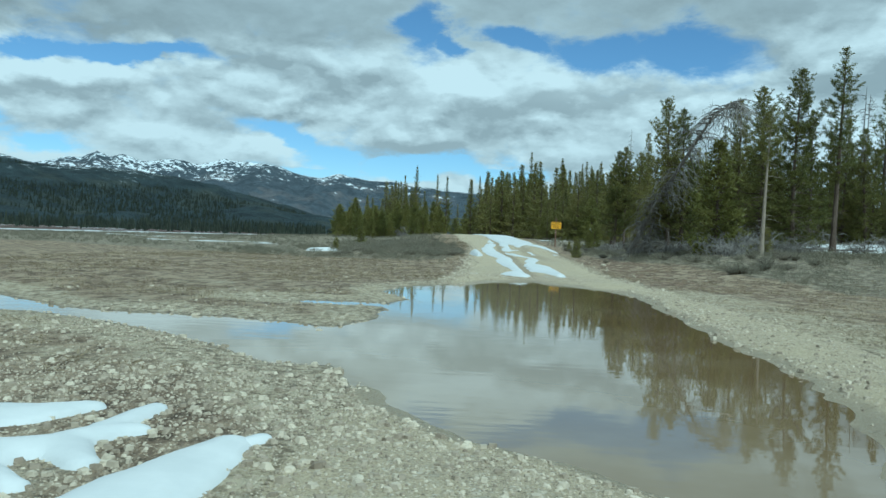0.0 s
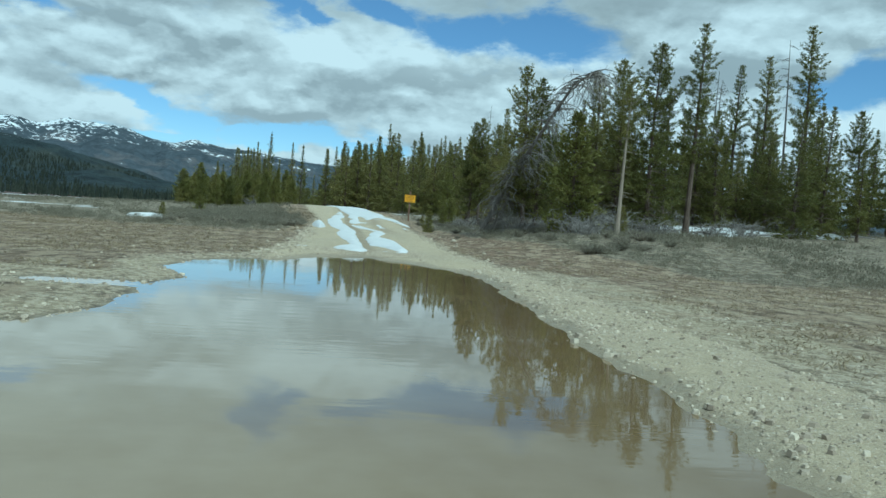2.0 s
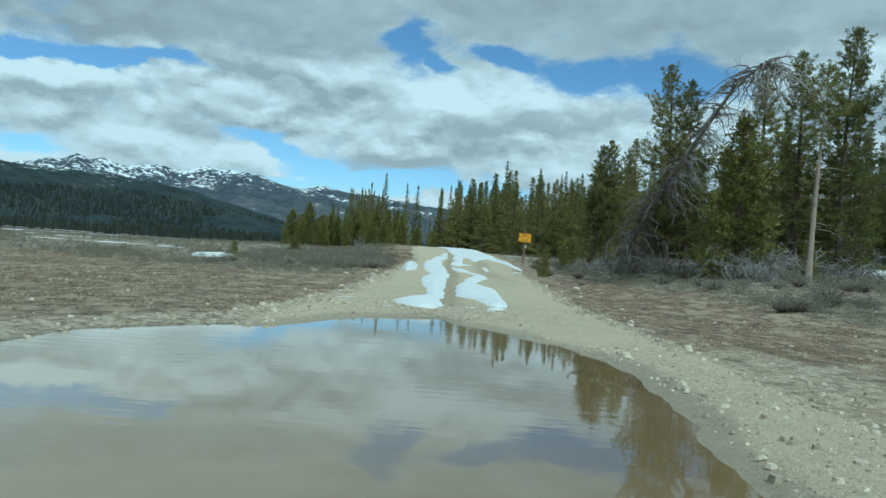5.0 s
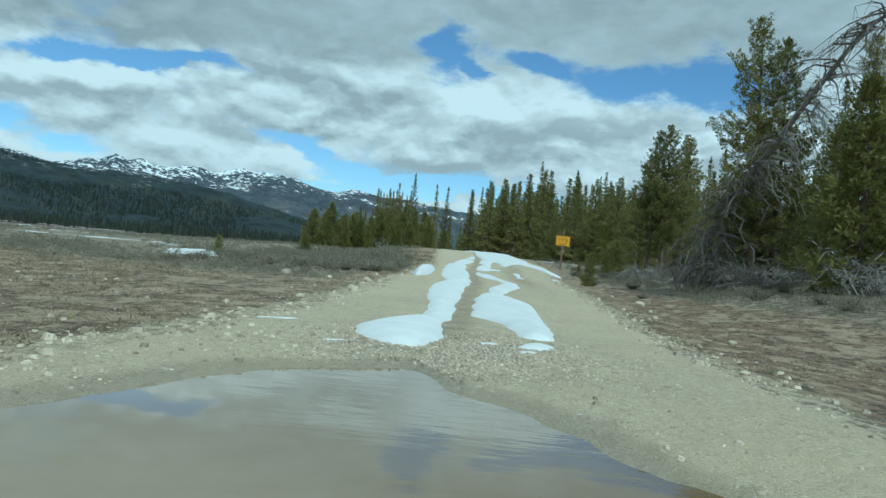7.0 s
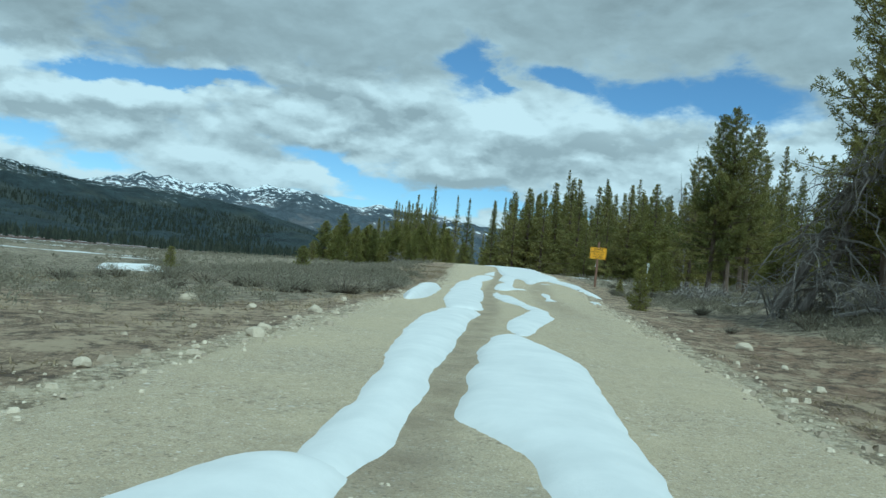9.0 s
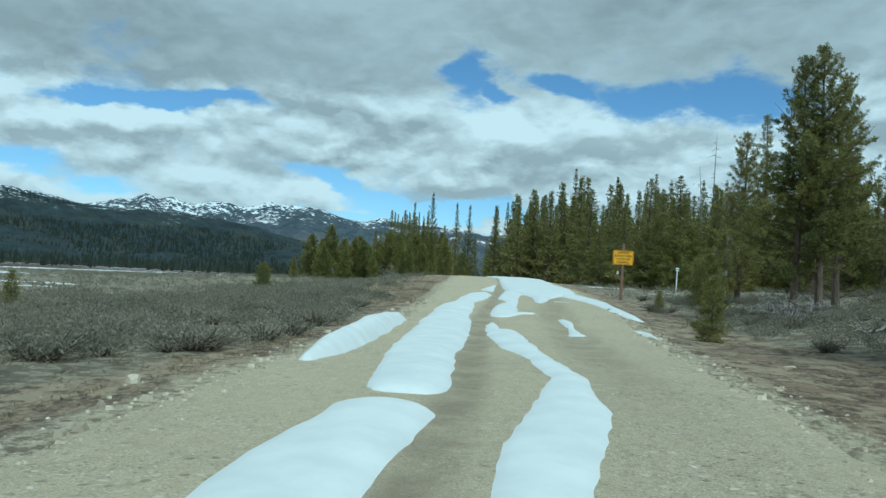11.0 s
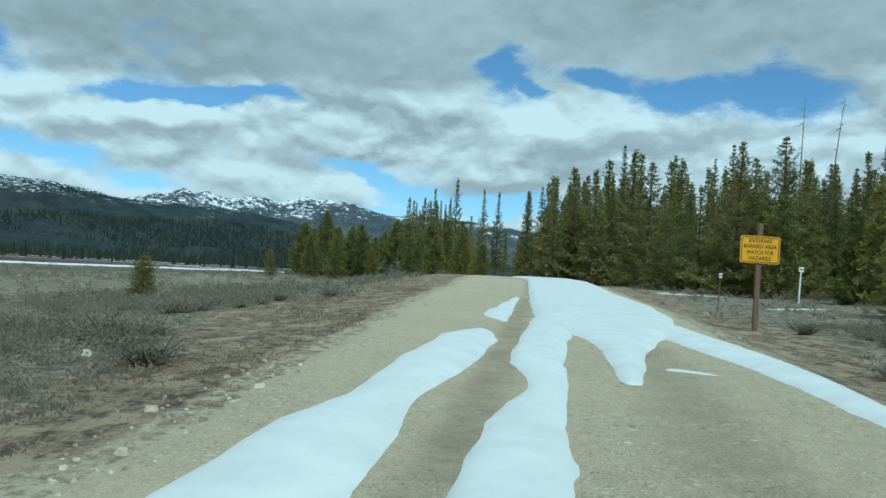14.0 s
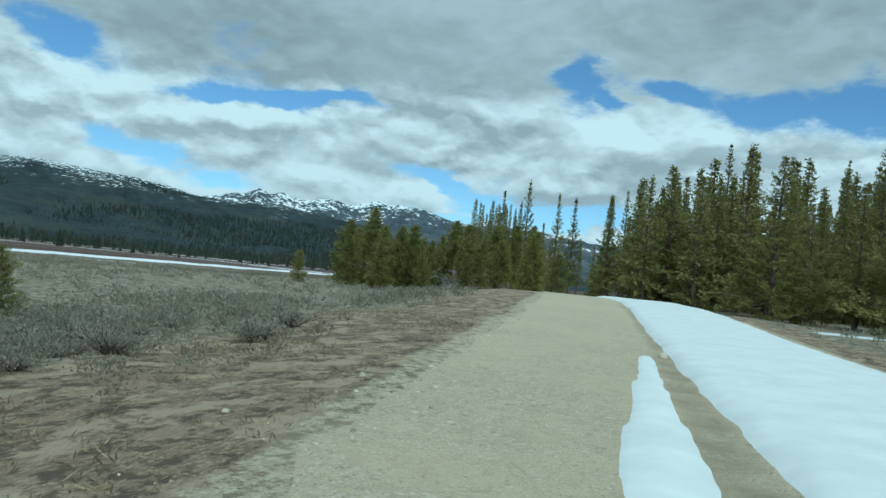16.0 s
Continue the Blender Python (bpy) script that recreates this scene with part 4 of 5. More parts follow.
forest(60, (13.5, 46, 47, 66), (4.5, 8.5), FOREST, 10.0, "dense green pine in the roadside stand", "pines of the roadside stand", 21, lambda x, y: x < 13.5 + 0.2 * (y - 46))
forest(50, (11.5, 40, 62, 92), (5, 9.0), FOREST, 10.0, "green pine in the middle of the stand", "pines of the roadside stand", 22, lambda x, y: x < 13 + 0.25 * max(0, y - 66))
forest(64, (6.0, 38, 88, 116), (2.0, 5.2), YOUNGTREE, 6.0, "bushy yellow-green young pine at the clearing", "young pines by the clearing", 29, lambda x, y: x < 8.5 + 0.3 * max(0, 100 - y) or near_road(x, y, 5.5), (1.0, 1.4))
forest(72, (7, 45, 98, 122), (5.0, 9.0), FOREST, 10.0, "green conifer in the forest beyond the clearing", "forest beyond the clearing", 23, lambda x, y: near_road(x, y, 7) or x < 7 + 0.05 * (y - 96), (1.25, 1.8))
forest(210, (-8, 48, 122, 165), (8.0, 12.5), FOREST, 10.0, "tall conifer deep in the forest", "forest beyond the clearing", 24, lambda x, y: near_road(x, y, 3.6) or (y < 152 and x < float(road_middle(y))), (1.0, 1.5), DEEP)
forest(30, (-30, 14, 185, 225), (7, 11), FOREST, 10.0, "conifer where the road enters the far forest", "far stand", 28, joined=DEEP)
forest(26, (-20, -5, 165, 200), (6, 12.5), FOREST, 10.0, "tall conifer in the far stand", "far stand", 25, lambda x, y: near_road(x, y, 4) or x > -2 - 0.3 * (y - 130), (0.6, 0.9), DEEP)
forest(62, (-30, -2, 122, 172), (3.0, 6.2), YOUNGTREE, 6.0, "bushy yellow-green young pine", "young pines by the meadow", 26, lambda x, y: near_road(x, y, 4) or x < -0.172 * y, joined=YOUNG_DEEP, far=YOUNGTREE)

forest(26, (-20, -3.5, 116, 128), (2.2, 4.6), YOUNGTREE, 6.0, "bushy yellow-green young pine", "young pines by the meadow", 31, lambda x, y: near_road(x, y, 4) or x < -0.16 * y)

# the forest's depth, joined: trees too far in to tell apart
def join_trees(label, trees, needle):
    made = {}
    v_all, f_all, slot, first = [], [], [], 0
    for x, y, size, turn, meshes, wide in trees:
        z = top_level(x, y) - 0.1
        c, s = math.cos(turn) * size * wide, math.sin(turn) * size * wide
        for k, m in enumerate(meshes):
            if m.name not in made:
                made[m.name] = (np.array([v.co for v in m.vertices]), [tuple(p.vertices) for p in m.polygons], [p.material_index for p in m.polygons])
            v, f, mat = made[m.name]
            v_all.append(np.stack((x + v[:, 0] * c - v[:, 1] * s, y + v[:, 0] * s + v[:, 1] * c, z + v[:, 2] * size), -1))
            f_all += [tuple(i + first for i in q) for q in f]
            slot += [1] * len(f) if k == 0 else mat
            first += len(v)
    mesh = bpy.data.meshes.new("deep_forest")
    mesh.from_pydata(np.concatenate(v_all).tolist(), [], f_all)
    mesh.materials.append(needle)
    mesh.materials.append(BARK)
    mesh.polygons.foreach_set("material_index", slot)
    return tagged(new("deep_forest", mesh), label, "forest", kind="stuff")


join_trees("dense green conifer forest behind the clearing", DEEP, NEEDLES)
join_trees("thicket of yellow-green young pines beyond the meadow", YOUNG_DEEP, YOUNG)

# tops that stand out over the forest
for x, y, h in ((8.7, 142, 14.8), (-14.0, 180, 15.6), (-9.2, 173, 13.2), (-7.2, 177, 13.2), (-0.1, 152, 11.6), (15.2, 118, 11.0), (-1.3, 146, 10.2), (13.9, 142, 13.8), (16.1, 131, 11.8), (23, 134, 12.6), (27, 140, 13.5),
                (3.9, 137, 10.9), (4.6, 142, 11.2), (9.4, 137, 11.5), (20, 138, 13.0), (31, 132, 13.5), (-18.0, 184, 12.6)):
    plant("pine_tree", rng.choice(FOREST[2:4] + FOREST[:1]), x, y, h / 10, rng.uniform(0, 360), "tall conifer rising above the forest", "pine tree", "tall forest tops", wide=rng.uniform(0.75, 1.05))

for x, y, h, k in ((-8.6, 53.4 + 1.2, 0.9, 0), (-10.6, 78.7, 1.5, 1), (7.05, 54.3, 1.4, 0), (10.2, 69.5, 2.0, 1), (7.75, 65.5, .8, 2), (9.6, 68, 1.6, 0), (13.0, 80, 2.2, 1), (1.9 - 4.8, 112, 2.2, 1), (-19, 113, 2.0, 0), (14.5, 41.0, 1.4, 2), (16.5, 72.0, 3.0, 1), (18.5, 84.0, 2.4, 0)):
    plant("pine_sapling", SAPLING[k], x, y, h / 3.0, rng.uniform(0, 360), "small yellow-green pine sapling among sagebrush", "pine sapling", "pine saplings", wide=1.1)


# ---------------------------------------------------------------- sign and road markers
def box(soup, lo, hi):
    k = len(soup.v)
    soup.v += [(x, y, z) for z in (lo[2], hi[2]) for x, y in ((lo[0], lo[1]), (hi[0], lo[1]), (hi[0], hi[1]), (lo[0], hi[1]))]
    soup.f += [tuple(k + i for i in f) for f in ((0, 3, 2, 1), (4, 5, 6, 7), (0, 1, 5, 4), (1, 2, 6, 5), (2, 3, 7, 6), (3, 0, 4, 7))]


def bevelled(mesh, width, segments=2):
    bm = bmesh.new()
    bm.from_mesh(mesh)
    bmesh.ops.bevel(bm, geom=bm.edges[:], offset=width, segments=segments, affect="EDGES", profile=0.6)
    bm.to_mesh(mesh)
    bm.free()
    return mesh


def slab(name, lo, hi, mat, parent, bevel=0.004, label=""):
    s = Soup()
    box(s, lo, hi)
    return part(name, bevelled(s.mesh(name, mat), bevel), None, parent, label)


def rounded_plate(name, w, h, y0, y1, corner, mat, parent, hole=0.0, label=""):
    """A plate in the xz plane with rounded corners; hole: width of a frame left when the inside is cut away."""
    def loop(inset):
        pts = []
        a, b, r = w / 2 - inset, h / 2 - inset, max(corner - inset, 0.005)
        for cx, cz, start in ((a - r, b - r, 0), (-a + r, b - r, 90), (-a + r, -b + r, 180), (a - r, -b + r, 270)):
            for k in range(5):
                q = radians(start + 22.5 * k)
                pts.append((cx + r * math.cos(q), cz + r * math.sin(q)))
        return pts
    s = Soup()
    outer = loop(0)
    c = len(outer)
    for y in (y0, y1):
        s.v += [(x, y, z) for x, z in outer]
    if hole:
        for y in (y0, y1):
            s.v += [(x, y, z) for x, z in loop(hole)]
    for k in range(c):
        q = (k + 1) % c
        s.f.append((k, q, c + q, c + k))
        if hole:
            s.f += [(2 * c + q, 2 * c + k, 3 * c + k, 3 * c + q), (k, 2 * c + k, 2 * c + q, q), (c + k, c + q, 3 * c + q, 3 * c + k)]
    if not hole:
        s.f += [tuple(range(c)), tuple(range(2 * c - 1, c - 1, -1))]
    return part(name, s.mesh(name, mat), None, parent, label)


def lettering(text, x, y, z, height, width, parent):
    """One line of raised letters facing -y, stretched to the given width."""
    curve = bpy.data.curves.new("lettering", "FONT")
    curve.body, curve.align_x, curve.align_y, curve.size, curve.extrude, curve.space_character = text, "CENTER", "CENTER", 1.0, 0.01, 1.12
    curve.offset = 0.012
    source = bpy.data.objects.new("source", curve)
    scene.collection.objects.link(source)
    bpy.context.view_layer.update()
    mesh = bpy.data.meshes.new_from_object(source.evaluated_get(bpy.context.evaluated_depsgraph_get()))
    bpy.data.objects.remove(source)
    co = np.array([v.co for v in mesh.vertices])
    size = co.max(0) - co.min(0)
    mesh.transform(Matrix.Diagonal((width / size[0], height / size[1], 0.2, 1)))
    mesh.materials.clear()
    mesh.materials.append(BLACK)
    ob = part("lettering", mesh, None, parent, "black capital lettering reading " + text)
    ob.matrix_local = pose(x, y, z, 90, 0, 0)
    return ob


def warning_sign(x, y):
    sign = new("warning_sign")
    sign.matrix_world = pose(x, y, top_level(x, y), 0, 0.6, 4)
    slab("post", (-0.055, 0.0, -0.3), (0.055, 0.11, 2.5), POST, sign, 0.008, "weathered reddish timber post")
    board = rounded_plate("board", 0.90, 0.635, -0.022, -0.002, 0.05, YELLOW, sign, label="yellow painted sign board with rounded corners")
    board.location = (0, 0, 1.88)
    border = rounded_plate("border", 0.855, 0.59, -0.026, -0.0215, 0.04, BLACK, board, 0.016, "thin black border line")
    for text, z, w in (("ENTERING", 0.205, 0.52), ("BURNED AREA", 0.072, 0.74), ("WATCH FOR", -0.072, 0.61), ("HAZARDS", -0.205, 0.5)):
        lettering(text, 0, -0.0235, z, 0.092, w, board)
    for z in (0.283, -0.283):
        s = Soup()
        s.tube([(0, -0.03, z), (0, -0.02, z)], [0.012, 0.014], 8)
        s.f.append(tuple(range(8)))
        part("bolt", s.mesh("bolt", STEEL), None, board, "small steel bolt head")
    return tagged(sign, "yellow timber-post warning sign with black capital lettering", "sign")


warning_sign(7.35, 73.65)


def road_marker(x, y, h, plate, slim, mat):
    """A slim white post with a small reflector plate."""
    ob = new("marker_post")
    ob.matrix_world = pose(x, y, top_level(x, y), 1.0, 1.5, 8)
    s = Soup()
    s.v += [(-0.045, 0, -0.2), (-0.03, -0.02, -0.2), (0.03, -0.02, -0.2), (0.045, 0, -0.2), (-0.045, 0, h), (-0.03, -0.02, h + 0.01), (0.03, -0.02, h + 0.01), (0.045, 0, h)]
    s.v += [(a, b + 0.008, c) for a, b, c in s.v]
    s.f += [(0, 1, 5, 4), (1, 2, 6, 5), (2, 3, 7, 6), (8, 12, 13, 9), (9, 13, 14, 10), (10, 14, 15, 11), (4, 5, 13, 12), (5, 6, 14, 13), (6, 7, 15, 14), (0, 4, 12, 8), (3, 11, 15, 7)]
    s.v = [(a * slim, b, c) for a, b, c in s.v]
    part("post", s.mesh("post", mat), None, ob)
    rounded = rounded_plate("plate", *plate, -0.034, -0.024, 0.015, WHITE, ob, label="small white reflector plate")
    rounded.location = (0, 0, h - plate[1] / 2)
    rounded_plate("band", plate[0] * 0.7, 0.035, -0.038, -0.0335, 0.01, BLACK, rounded, label="dark printed band")
    return tagged(ob, "slim white marker post with a small plate", "marker post", "marker posts")


road_marker(8.0, 82.0, 1.3, (0.1, 0.16), 0.4, POST)
road_marker(12.3, 88.5, 1.5, (0.2, 0.2), 0.75, WHITE)


# ---------------------------------------------------------------- dead wood
def dead_tree(label, spine, radius, twigs, reach, seed, hang=0.5, name="dead_tree"):
    """A bare tree along a bent spine with drooping brittle branches."""
    r = random.Random(seed)
    base = Vector(spine[0])
    pts = [Vector(p) - base for p in spine]
    ob = new(name)
    ob.location = base
    wood = Soup()
    n_p = len(pts)
    wood.tube(pts, [radius * (1 - 0.88 * k / (n_p - 1)) for k in range(n_p)], 7)
    part("trunk", wood.mesh("trunk", DEADWOOD), None, ob)
    fine = Soup()
    for _ in range(twigs):
        q = r.uniform(0.12, 0.98) * (n_p - 1)
        k = min(int(q), n_p - 2)
        s = pts[k].lerp(pts[k + 1], q - k)
        a = r.uniform(0, math.tau)
        out = Vector((math.cos(a), math.sin(a), r.uniform(-0.1, 0.5))) * reach * r.uniform(0.3, 1.0)
        chain, w = [s], r.uniform(0.5, 1.0)
        for j in range(1, 6):
            f = j / 5
            chain.append(s + out * f + Vector((r.gauss(0, 0.05) * reach, r.gauss(0, 0.05) * reach, -hang * reach * w * f * f)))
        thick = 0.014 + 0.021 * reach * w
        fine.tube(chain, [thick * (1 - 0.17 * j) for j in range(6)], 3)
        for j in (2, 3, 4, 5):
            for _ in range(2):
                d = Vector((r.gauss(0, 1), r.gauss(0, 1), r.gauss(-0.5, 0.8))).normalized() * reach * r.uniform(0.1, 0.32)
                fine.tube([chain[j], chain[j] + d * 0.6 + Vector((0, 0, -0.02)), chain[j] + d + Vector((0, 0, -0.15 * hang * reach * 0.4))], [0.008, 0.006, 0.003], 3)
    part("branchwork", fine.mesh("branchwork", DEADWOOD), None, ob)["kind"] = "stuff"
    return tagged(ob, label, "dead tree", "dead trees")


dead_tree("leaning grey dead pine with bent drooping branches", [(9.3, 47.6, 0.85), (9.9, 46.9, 2.4), (10.6, 45.6, 4.2), (11.4, 43.6, 6.2), (12.0, 41.8, 7.7), (12.5, 40.6, 8.15), (12.9, 40.0, 7.7)], 0.14, 120, 1.9, 3, 0.8)
dead_tree("second grey dead stem leaning into live pines", [(9.7, 47.2, 0.85), (10.2, 46.9, 2.0), (10.5, 46.3, 3.6), (11.1, 46.0, 4.8)], 0.10, 90, 1.6, 4, 0.9)
for k, (x, y, top, lx) in enumerate(((23, 129.8, 19.0, 0.3), (24.6, 127.5, 18.6, 1.3), (22.0, 128, 15.0, -0.8), (28.2, 62.3, 13.4, 0.2), (27.5, 62.8, 12.4, 0.1), (28.8, 63.2, 13.0, 0.3), (30.7, 56.4, 14.6, -0.3), (12.9, 78.5, 6.8, 0.1),
                                      (-18.5, 178, 12.5, 0.2), (-20.5, 180, 11.5, -0.1), (-17.4, 182, 12.2, 0.2), (14.2, 48.5, 7.6, 0.2), (19.5, 50, 8.5, 0.5))):
    z = top_level(x, y) - 0.1
    dead_tree("bare standing dead pine snag among live trees", [(x, y, z), (x + lx * 0.3, y, z + (top - z) * 0.35), (x + lx * 0.6, y, z + (top - z) * 0.7), (x + lx, y, top)], 0.04 + 0.0055 * (top - z), 34, 0.9, 40 + k, 0.25)


def fallen_log(x, y, length, turn, r, seed):
    rr = random.Random(seed)
    a = radians(turn)
    n_p = 9
    pts = []
    for k in range(n_p):
        f = k / (n_p - 1) - 0.5
        px, py = x + math.cos(a) * length * f, y + math.sin(a) * length * f
        pts.append((px, py, top_level(px, py) + r * 0.8 + 0.12 * rr.random() + 0.12))
    base = Vector(pts[4])
    ob = new("fallen_log")
    ob.location = base
    s = Soup()
    s.tube([Vector(p) - base for p in pts], [r * (1.1 - 0.07 * k) for k in range(n_p)], 7)
    s.f += [tuple(range(7)), tuple(range(len(s.v) - 1, len(s.v) - 8, -1))]
    part("stem", s.mesh("stem", DEADWOOD), None, ob)
    t = Soup()
    for _ in range(14):
        p = Vector(pts[rr.randrange(1, n_p - 1)]) - base
        d = Vector((rr.gauss(0, 1), rr.gauss(0, 1), abs(rr.gauss(0.4, 0.6)))).normalized() * rr.uniform(0.2, 0.8)
        t.tube([p, p + d * 0.6, p + d + Vector((0, 0, -0.08))], [0.02, 0.013, 0.005], 3)
    part("branchwork", t.mesh("branchwork", DEADWOOD), None, ob)["kind"] = "stuff"
    return tagged(ob, "grey weathered fallen log lying on the forest floor", "log", "fallen logs")


for k, (x, y, l, a, r) in enumerate(((19, 43, 7, -8, .1), (24, 46, 8, 4, .12), (27, 48.5, 6, -12, .13), (14.5, 40.5, 4.5, 14, .09), (11.2, 43.3, 4, -20, .08), (22, 44.5, 5, 20, .08), (17.5, 41.0, 5, 3, .07), (30, 47, 7, -4, .11), (13.2, 47.5, 5, 40, .1), (25.5, 44.2, 6, 8, .07), (10.2, 51.5, 2.2, 30, .04))):
    fallen_log(x, y + 2.0, l * 0.7, a, r * 0.7, 300 + k)


def brush_mesh(seed, reach):
    r = random.Random(seed)
    s = Soup()
    for _ in range(46):
        a, w = r.uniform(0, math.tau), r.uniform(0.3, 1.0) * reach
        p, out = Vector((r.gauss(0, 0.2), r.gauss(0, 0.2), -0.05)), Vector((math.cos(a), math.sin(a), 0))
        chain = [p, p + out * w * 0.4 + Vector((0, 0, w * 0.6)), p + out * w * 0.8 + Vector((r.gauss(0, 0.06), 0, w * r.uniform(0.5, 0.9))), p + out * w * 1.15 + Vector((0, 0, w * r.uniform(0.2, 0.9)))]
        s.tube(chain, [0.016, 0.012, 0.008, 0.003], 3)
        for c in chain[1:]:
            for _ in range(3):
                d = Vector((r.gauss(0, 1), r.gauss(0, 1), r.gauss(0.1, 0.7))).normalized() * w * r.uniform(0.15, 0.4)
                s.tube([c, c + d], [0.007, 0.003], 3)
    return s.mesh("dead_brush", DEADWOOD)


BRUSH = [brush_mesh(k, 0.9) for k in (1, 2, 3)]
for k, (x, y, h) in enumerate(((12.3, 40.2, 1.2), (13.0, 41.0, 1.5), (11.0, 45.0, 1.4), (16.5, 42.2, 1.3), (20.5, 44.5, 1.2), (10.0, 48.6, 1.5), (14.8, 42.8, 1.7), (23.0, 46, 1.4), (26.5, 47.5, 1.2), (9.9, 58.3, 1.2), (-16.5, 124, 2.2), (-11, 122, 2.0), (-20.5, 132, 2.2), (18.4, 46, 1.6), (13.8, 44.6, 2.0), (12.2, 38.6, .9))):
    ob = new("dead_brush", BRUSH[k % 3])
    ob.matrix_world = pose(x, y, top_level(x, y), 0, 0, rng.uniform(0, 360)) @ Matrix.Scale(h, 4)
    tagged(ob, "tangle of dry grey dead branches on the ground", "dead brush", "dead brush")


# ---------------------------------------------------------------- sagebrush, grass, stones
def sage_soup(s, twig, at, size, leaves, stems, r, long=(0.09, 0.2), fat=1.0):
    at = Vector(at)
    for _ in range(stems):
        a, w = r.uniform(0, math.tau), size * r.uniform(0.4, 1.0)
        out = Vector((math.cos(a), math.sin(a), 0)) * r.uniform(0.1, 0.9)
        tip = at + out * w + Vector((0, 0, w * r.uniform(0.2, 0.65)))
        if twig is not None:
            twig.tube([at + Vector((0, 0, -0.04)), at + out * w * 0.6 + Vector((0, 0, w * 0.25)), tip], [0.012 * size * 2, 0.008 * size * 2, 0.003], 3)
        for _ in range(max(1, leaves // stems)):
            b = at.lerp(tip, r.uniform(0.3, 1.0) ** 0.7) + Vector((r.gauss(0, 0.09), r.gauss(0, 0.09), r.gauss(0, 0.05))) * size
            d = (out + Vector((r.gauss(0, 0.5), r.gauss(0, 0.5), 0.9 + r.gauss(0, 0.4)))).normalized()
            s.needle(b, b + d * size * r.uniform(*long), size * r.uniform(0.012, 0.03) * fat, r)


def sage_meshes(seed):
    r = random.Random(seed)
    leaf, twig = Soup(), Soup()
    sage_soup(leaf, twig, (0, 0, 0), 0.40, 1500, 64, r, (0.035, 0.08), 0.62)
    base = Soup()
    base.tube([(0, 0, -0.08), (0.01, 0, 0.03), (0.0, 0.015, 0.1)], [0.035, 0.028, 0.015], 6)
    crown = leaf.mesh("crown", SAGE)
    first, count = len(leaf.v), len(leaf.f)
    crown.clear_geometry()
    crown.from_pydata(leaf.v + twig.v, [], leaf.f + [tuple(i + first for i in f) for f in twig.f])
    crown.materials.append(TWIG)
    crown.polygons.foreach_set("material_index", [0] * count + [1] * len(twig.f))
    return base.mesh("trunk", TWIG), crown


def spots(count, box_, weight, seed):
    """Random places inside a rectangle, kept in proportion to weight(x, y)."""
    g = np.random.RandomState(seed)
    x, y = g.uniform(box_[0], box_[1], count), g.uniform(box_[2], box_[3], count)
    ok = g.uniform(0, 1, count) < weight(x, y)
    return list(zip(x[ok].tolist(), y[ok].tolist()))


def clumps(x, y):
    return np.clip(0.62 + 1.0 * wave_noise(x, y, 77, 0.8, 3), 0.05, 1) * sage_cover(x, y) * (1 - 0.95 * np.exp(-((x + 9.0 + 0.71 * (y - 50)) / 4.0) ** 4) * smooth(40, 46, y) * (1 - smooth(78, 88, y)) * (x < -5.5)) * (1 - 0.9 * smooth(0.3, 0.6, far_snow(x, y + 1.0)))


SAGES = [sage_meshes(500 + k) for k in range(6)]
r5 = random.Random(55)
near_sage = spots(1500, (-8, -0.2, 44, 80), clumps, 91)[:195] + spots(1500, (6.6, 15, 32, 74), clumps, 92)[:100]
for x, y in near_sage:
    ob = new("sagebrush")
    s = r5.uniform(0.7, 1.6)
    ob.matrix_world = pose(x, y, top_level(x, y), 0, 0, r5.uniform(0, 360)) @ Matrix.Diagonal((s * 1.25, s * 1.25, s, 1))
    for m in r5.choice(SAGES):
        part(m.name.split(".")[0], m, None, ob)
    tagged(ob, "low grey-green sagebrush bush on brown soil", "sagebrush", "sagebrush")

def with_levels(places):
    x, y = np.array([p[0] for p in places]), np.array([p[1] for p in places])
    return list(zip(x.tolist(), y.tolist(), top_levels(x, y).tolist()))


far_leaf = Soup()
for x, y, z in with_levels(spots(12000, (-60, 0, 38, 150), clumps, 93)[:3300] + spots(6000, (6, 40, 22, 100), clumps, 94)[:1900] + spots(5200, (-13, -0.3, 36, 92), clumps, 95)[:2700] + spots(4600, (6.4, 22, 24, 75), clumps, 103)[:2000]):
    near = y < 75 and -12 < x < 16
    sage_soup(far_leaf, None, (x, y, z + 0.02), r5.uniform(0.30, 0.62), 132 if near else 34, 14 if near else 10, r5, (0.05, 0.11) if near else (0.12, 0.26), 0.95 if near else 1.9)
tagged(new("sagebrush_cover", far_leaf.mesh("sagebrush_cover", SAGE)), "grey-green sagebrush covering the flats beside the road", "sagebrush", kind="stuff")

grass = Soup()
def grassy(x, y):
    off = np.abs(x - road_middle(y)) - road_half(y)
    return np.clip(0.4 + 0.9 * wave_noise(x, y, 99, 1.1, 3), 0, 1) * (off > 0.2) * (pool(x, y) < -1.0) * (1 - 0.6 * sage_cover(x, y))


for x, y, z in with_levels(spots(16000, (-14, 0, 8, 48), grassy, 96) + spots(14000, (-8, 0, 44, 82), grassy, 97) + spots(12000, (5.5, 20, 9, 40), grassy, 98)):
    for _ in range(5):
        b = Vector((x + r5.gauss(0, 0.06), y + r5.gauss(0, 0.06), z - 0.01))
        grass.blade(b, b + Vector((r5.gauss(0, 0.05), r5.gauss(0, 0.05), r5.uniform(0.015, 0.075))), 0.006, r5)
tagged(new("dry_grass", grass.mesh("dry_grass", STRAW)), "short flattened straw-coloured dry grass tufts on the meadow", "grass", kind="stuff")

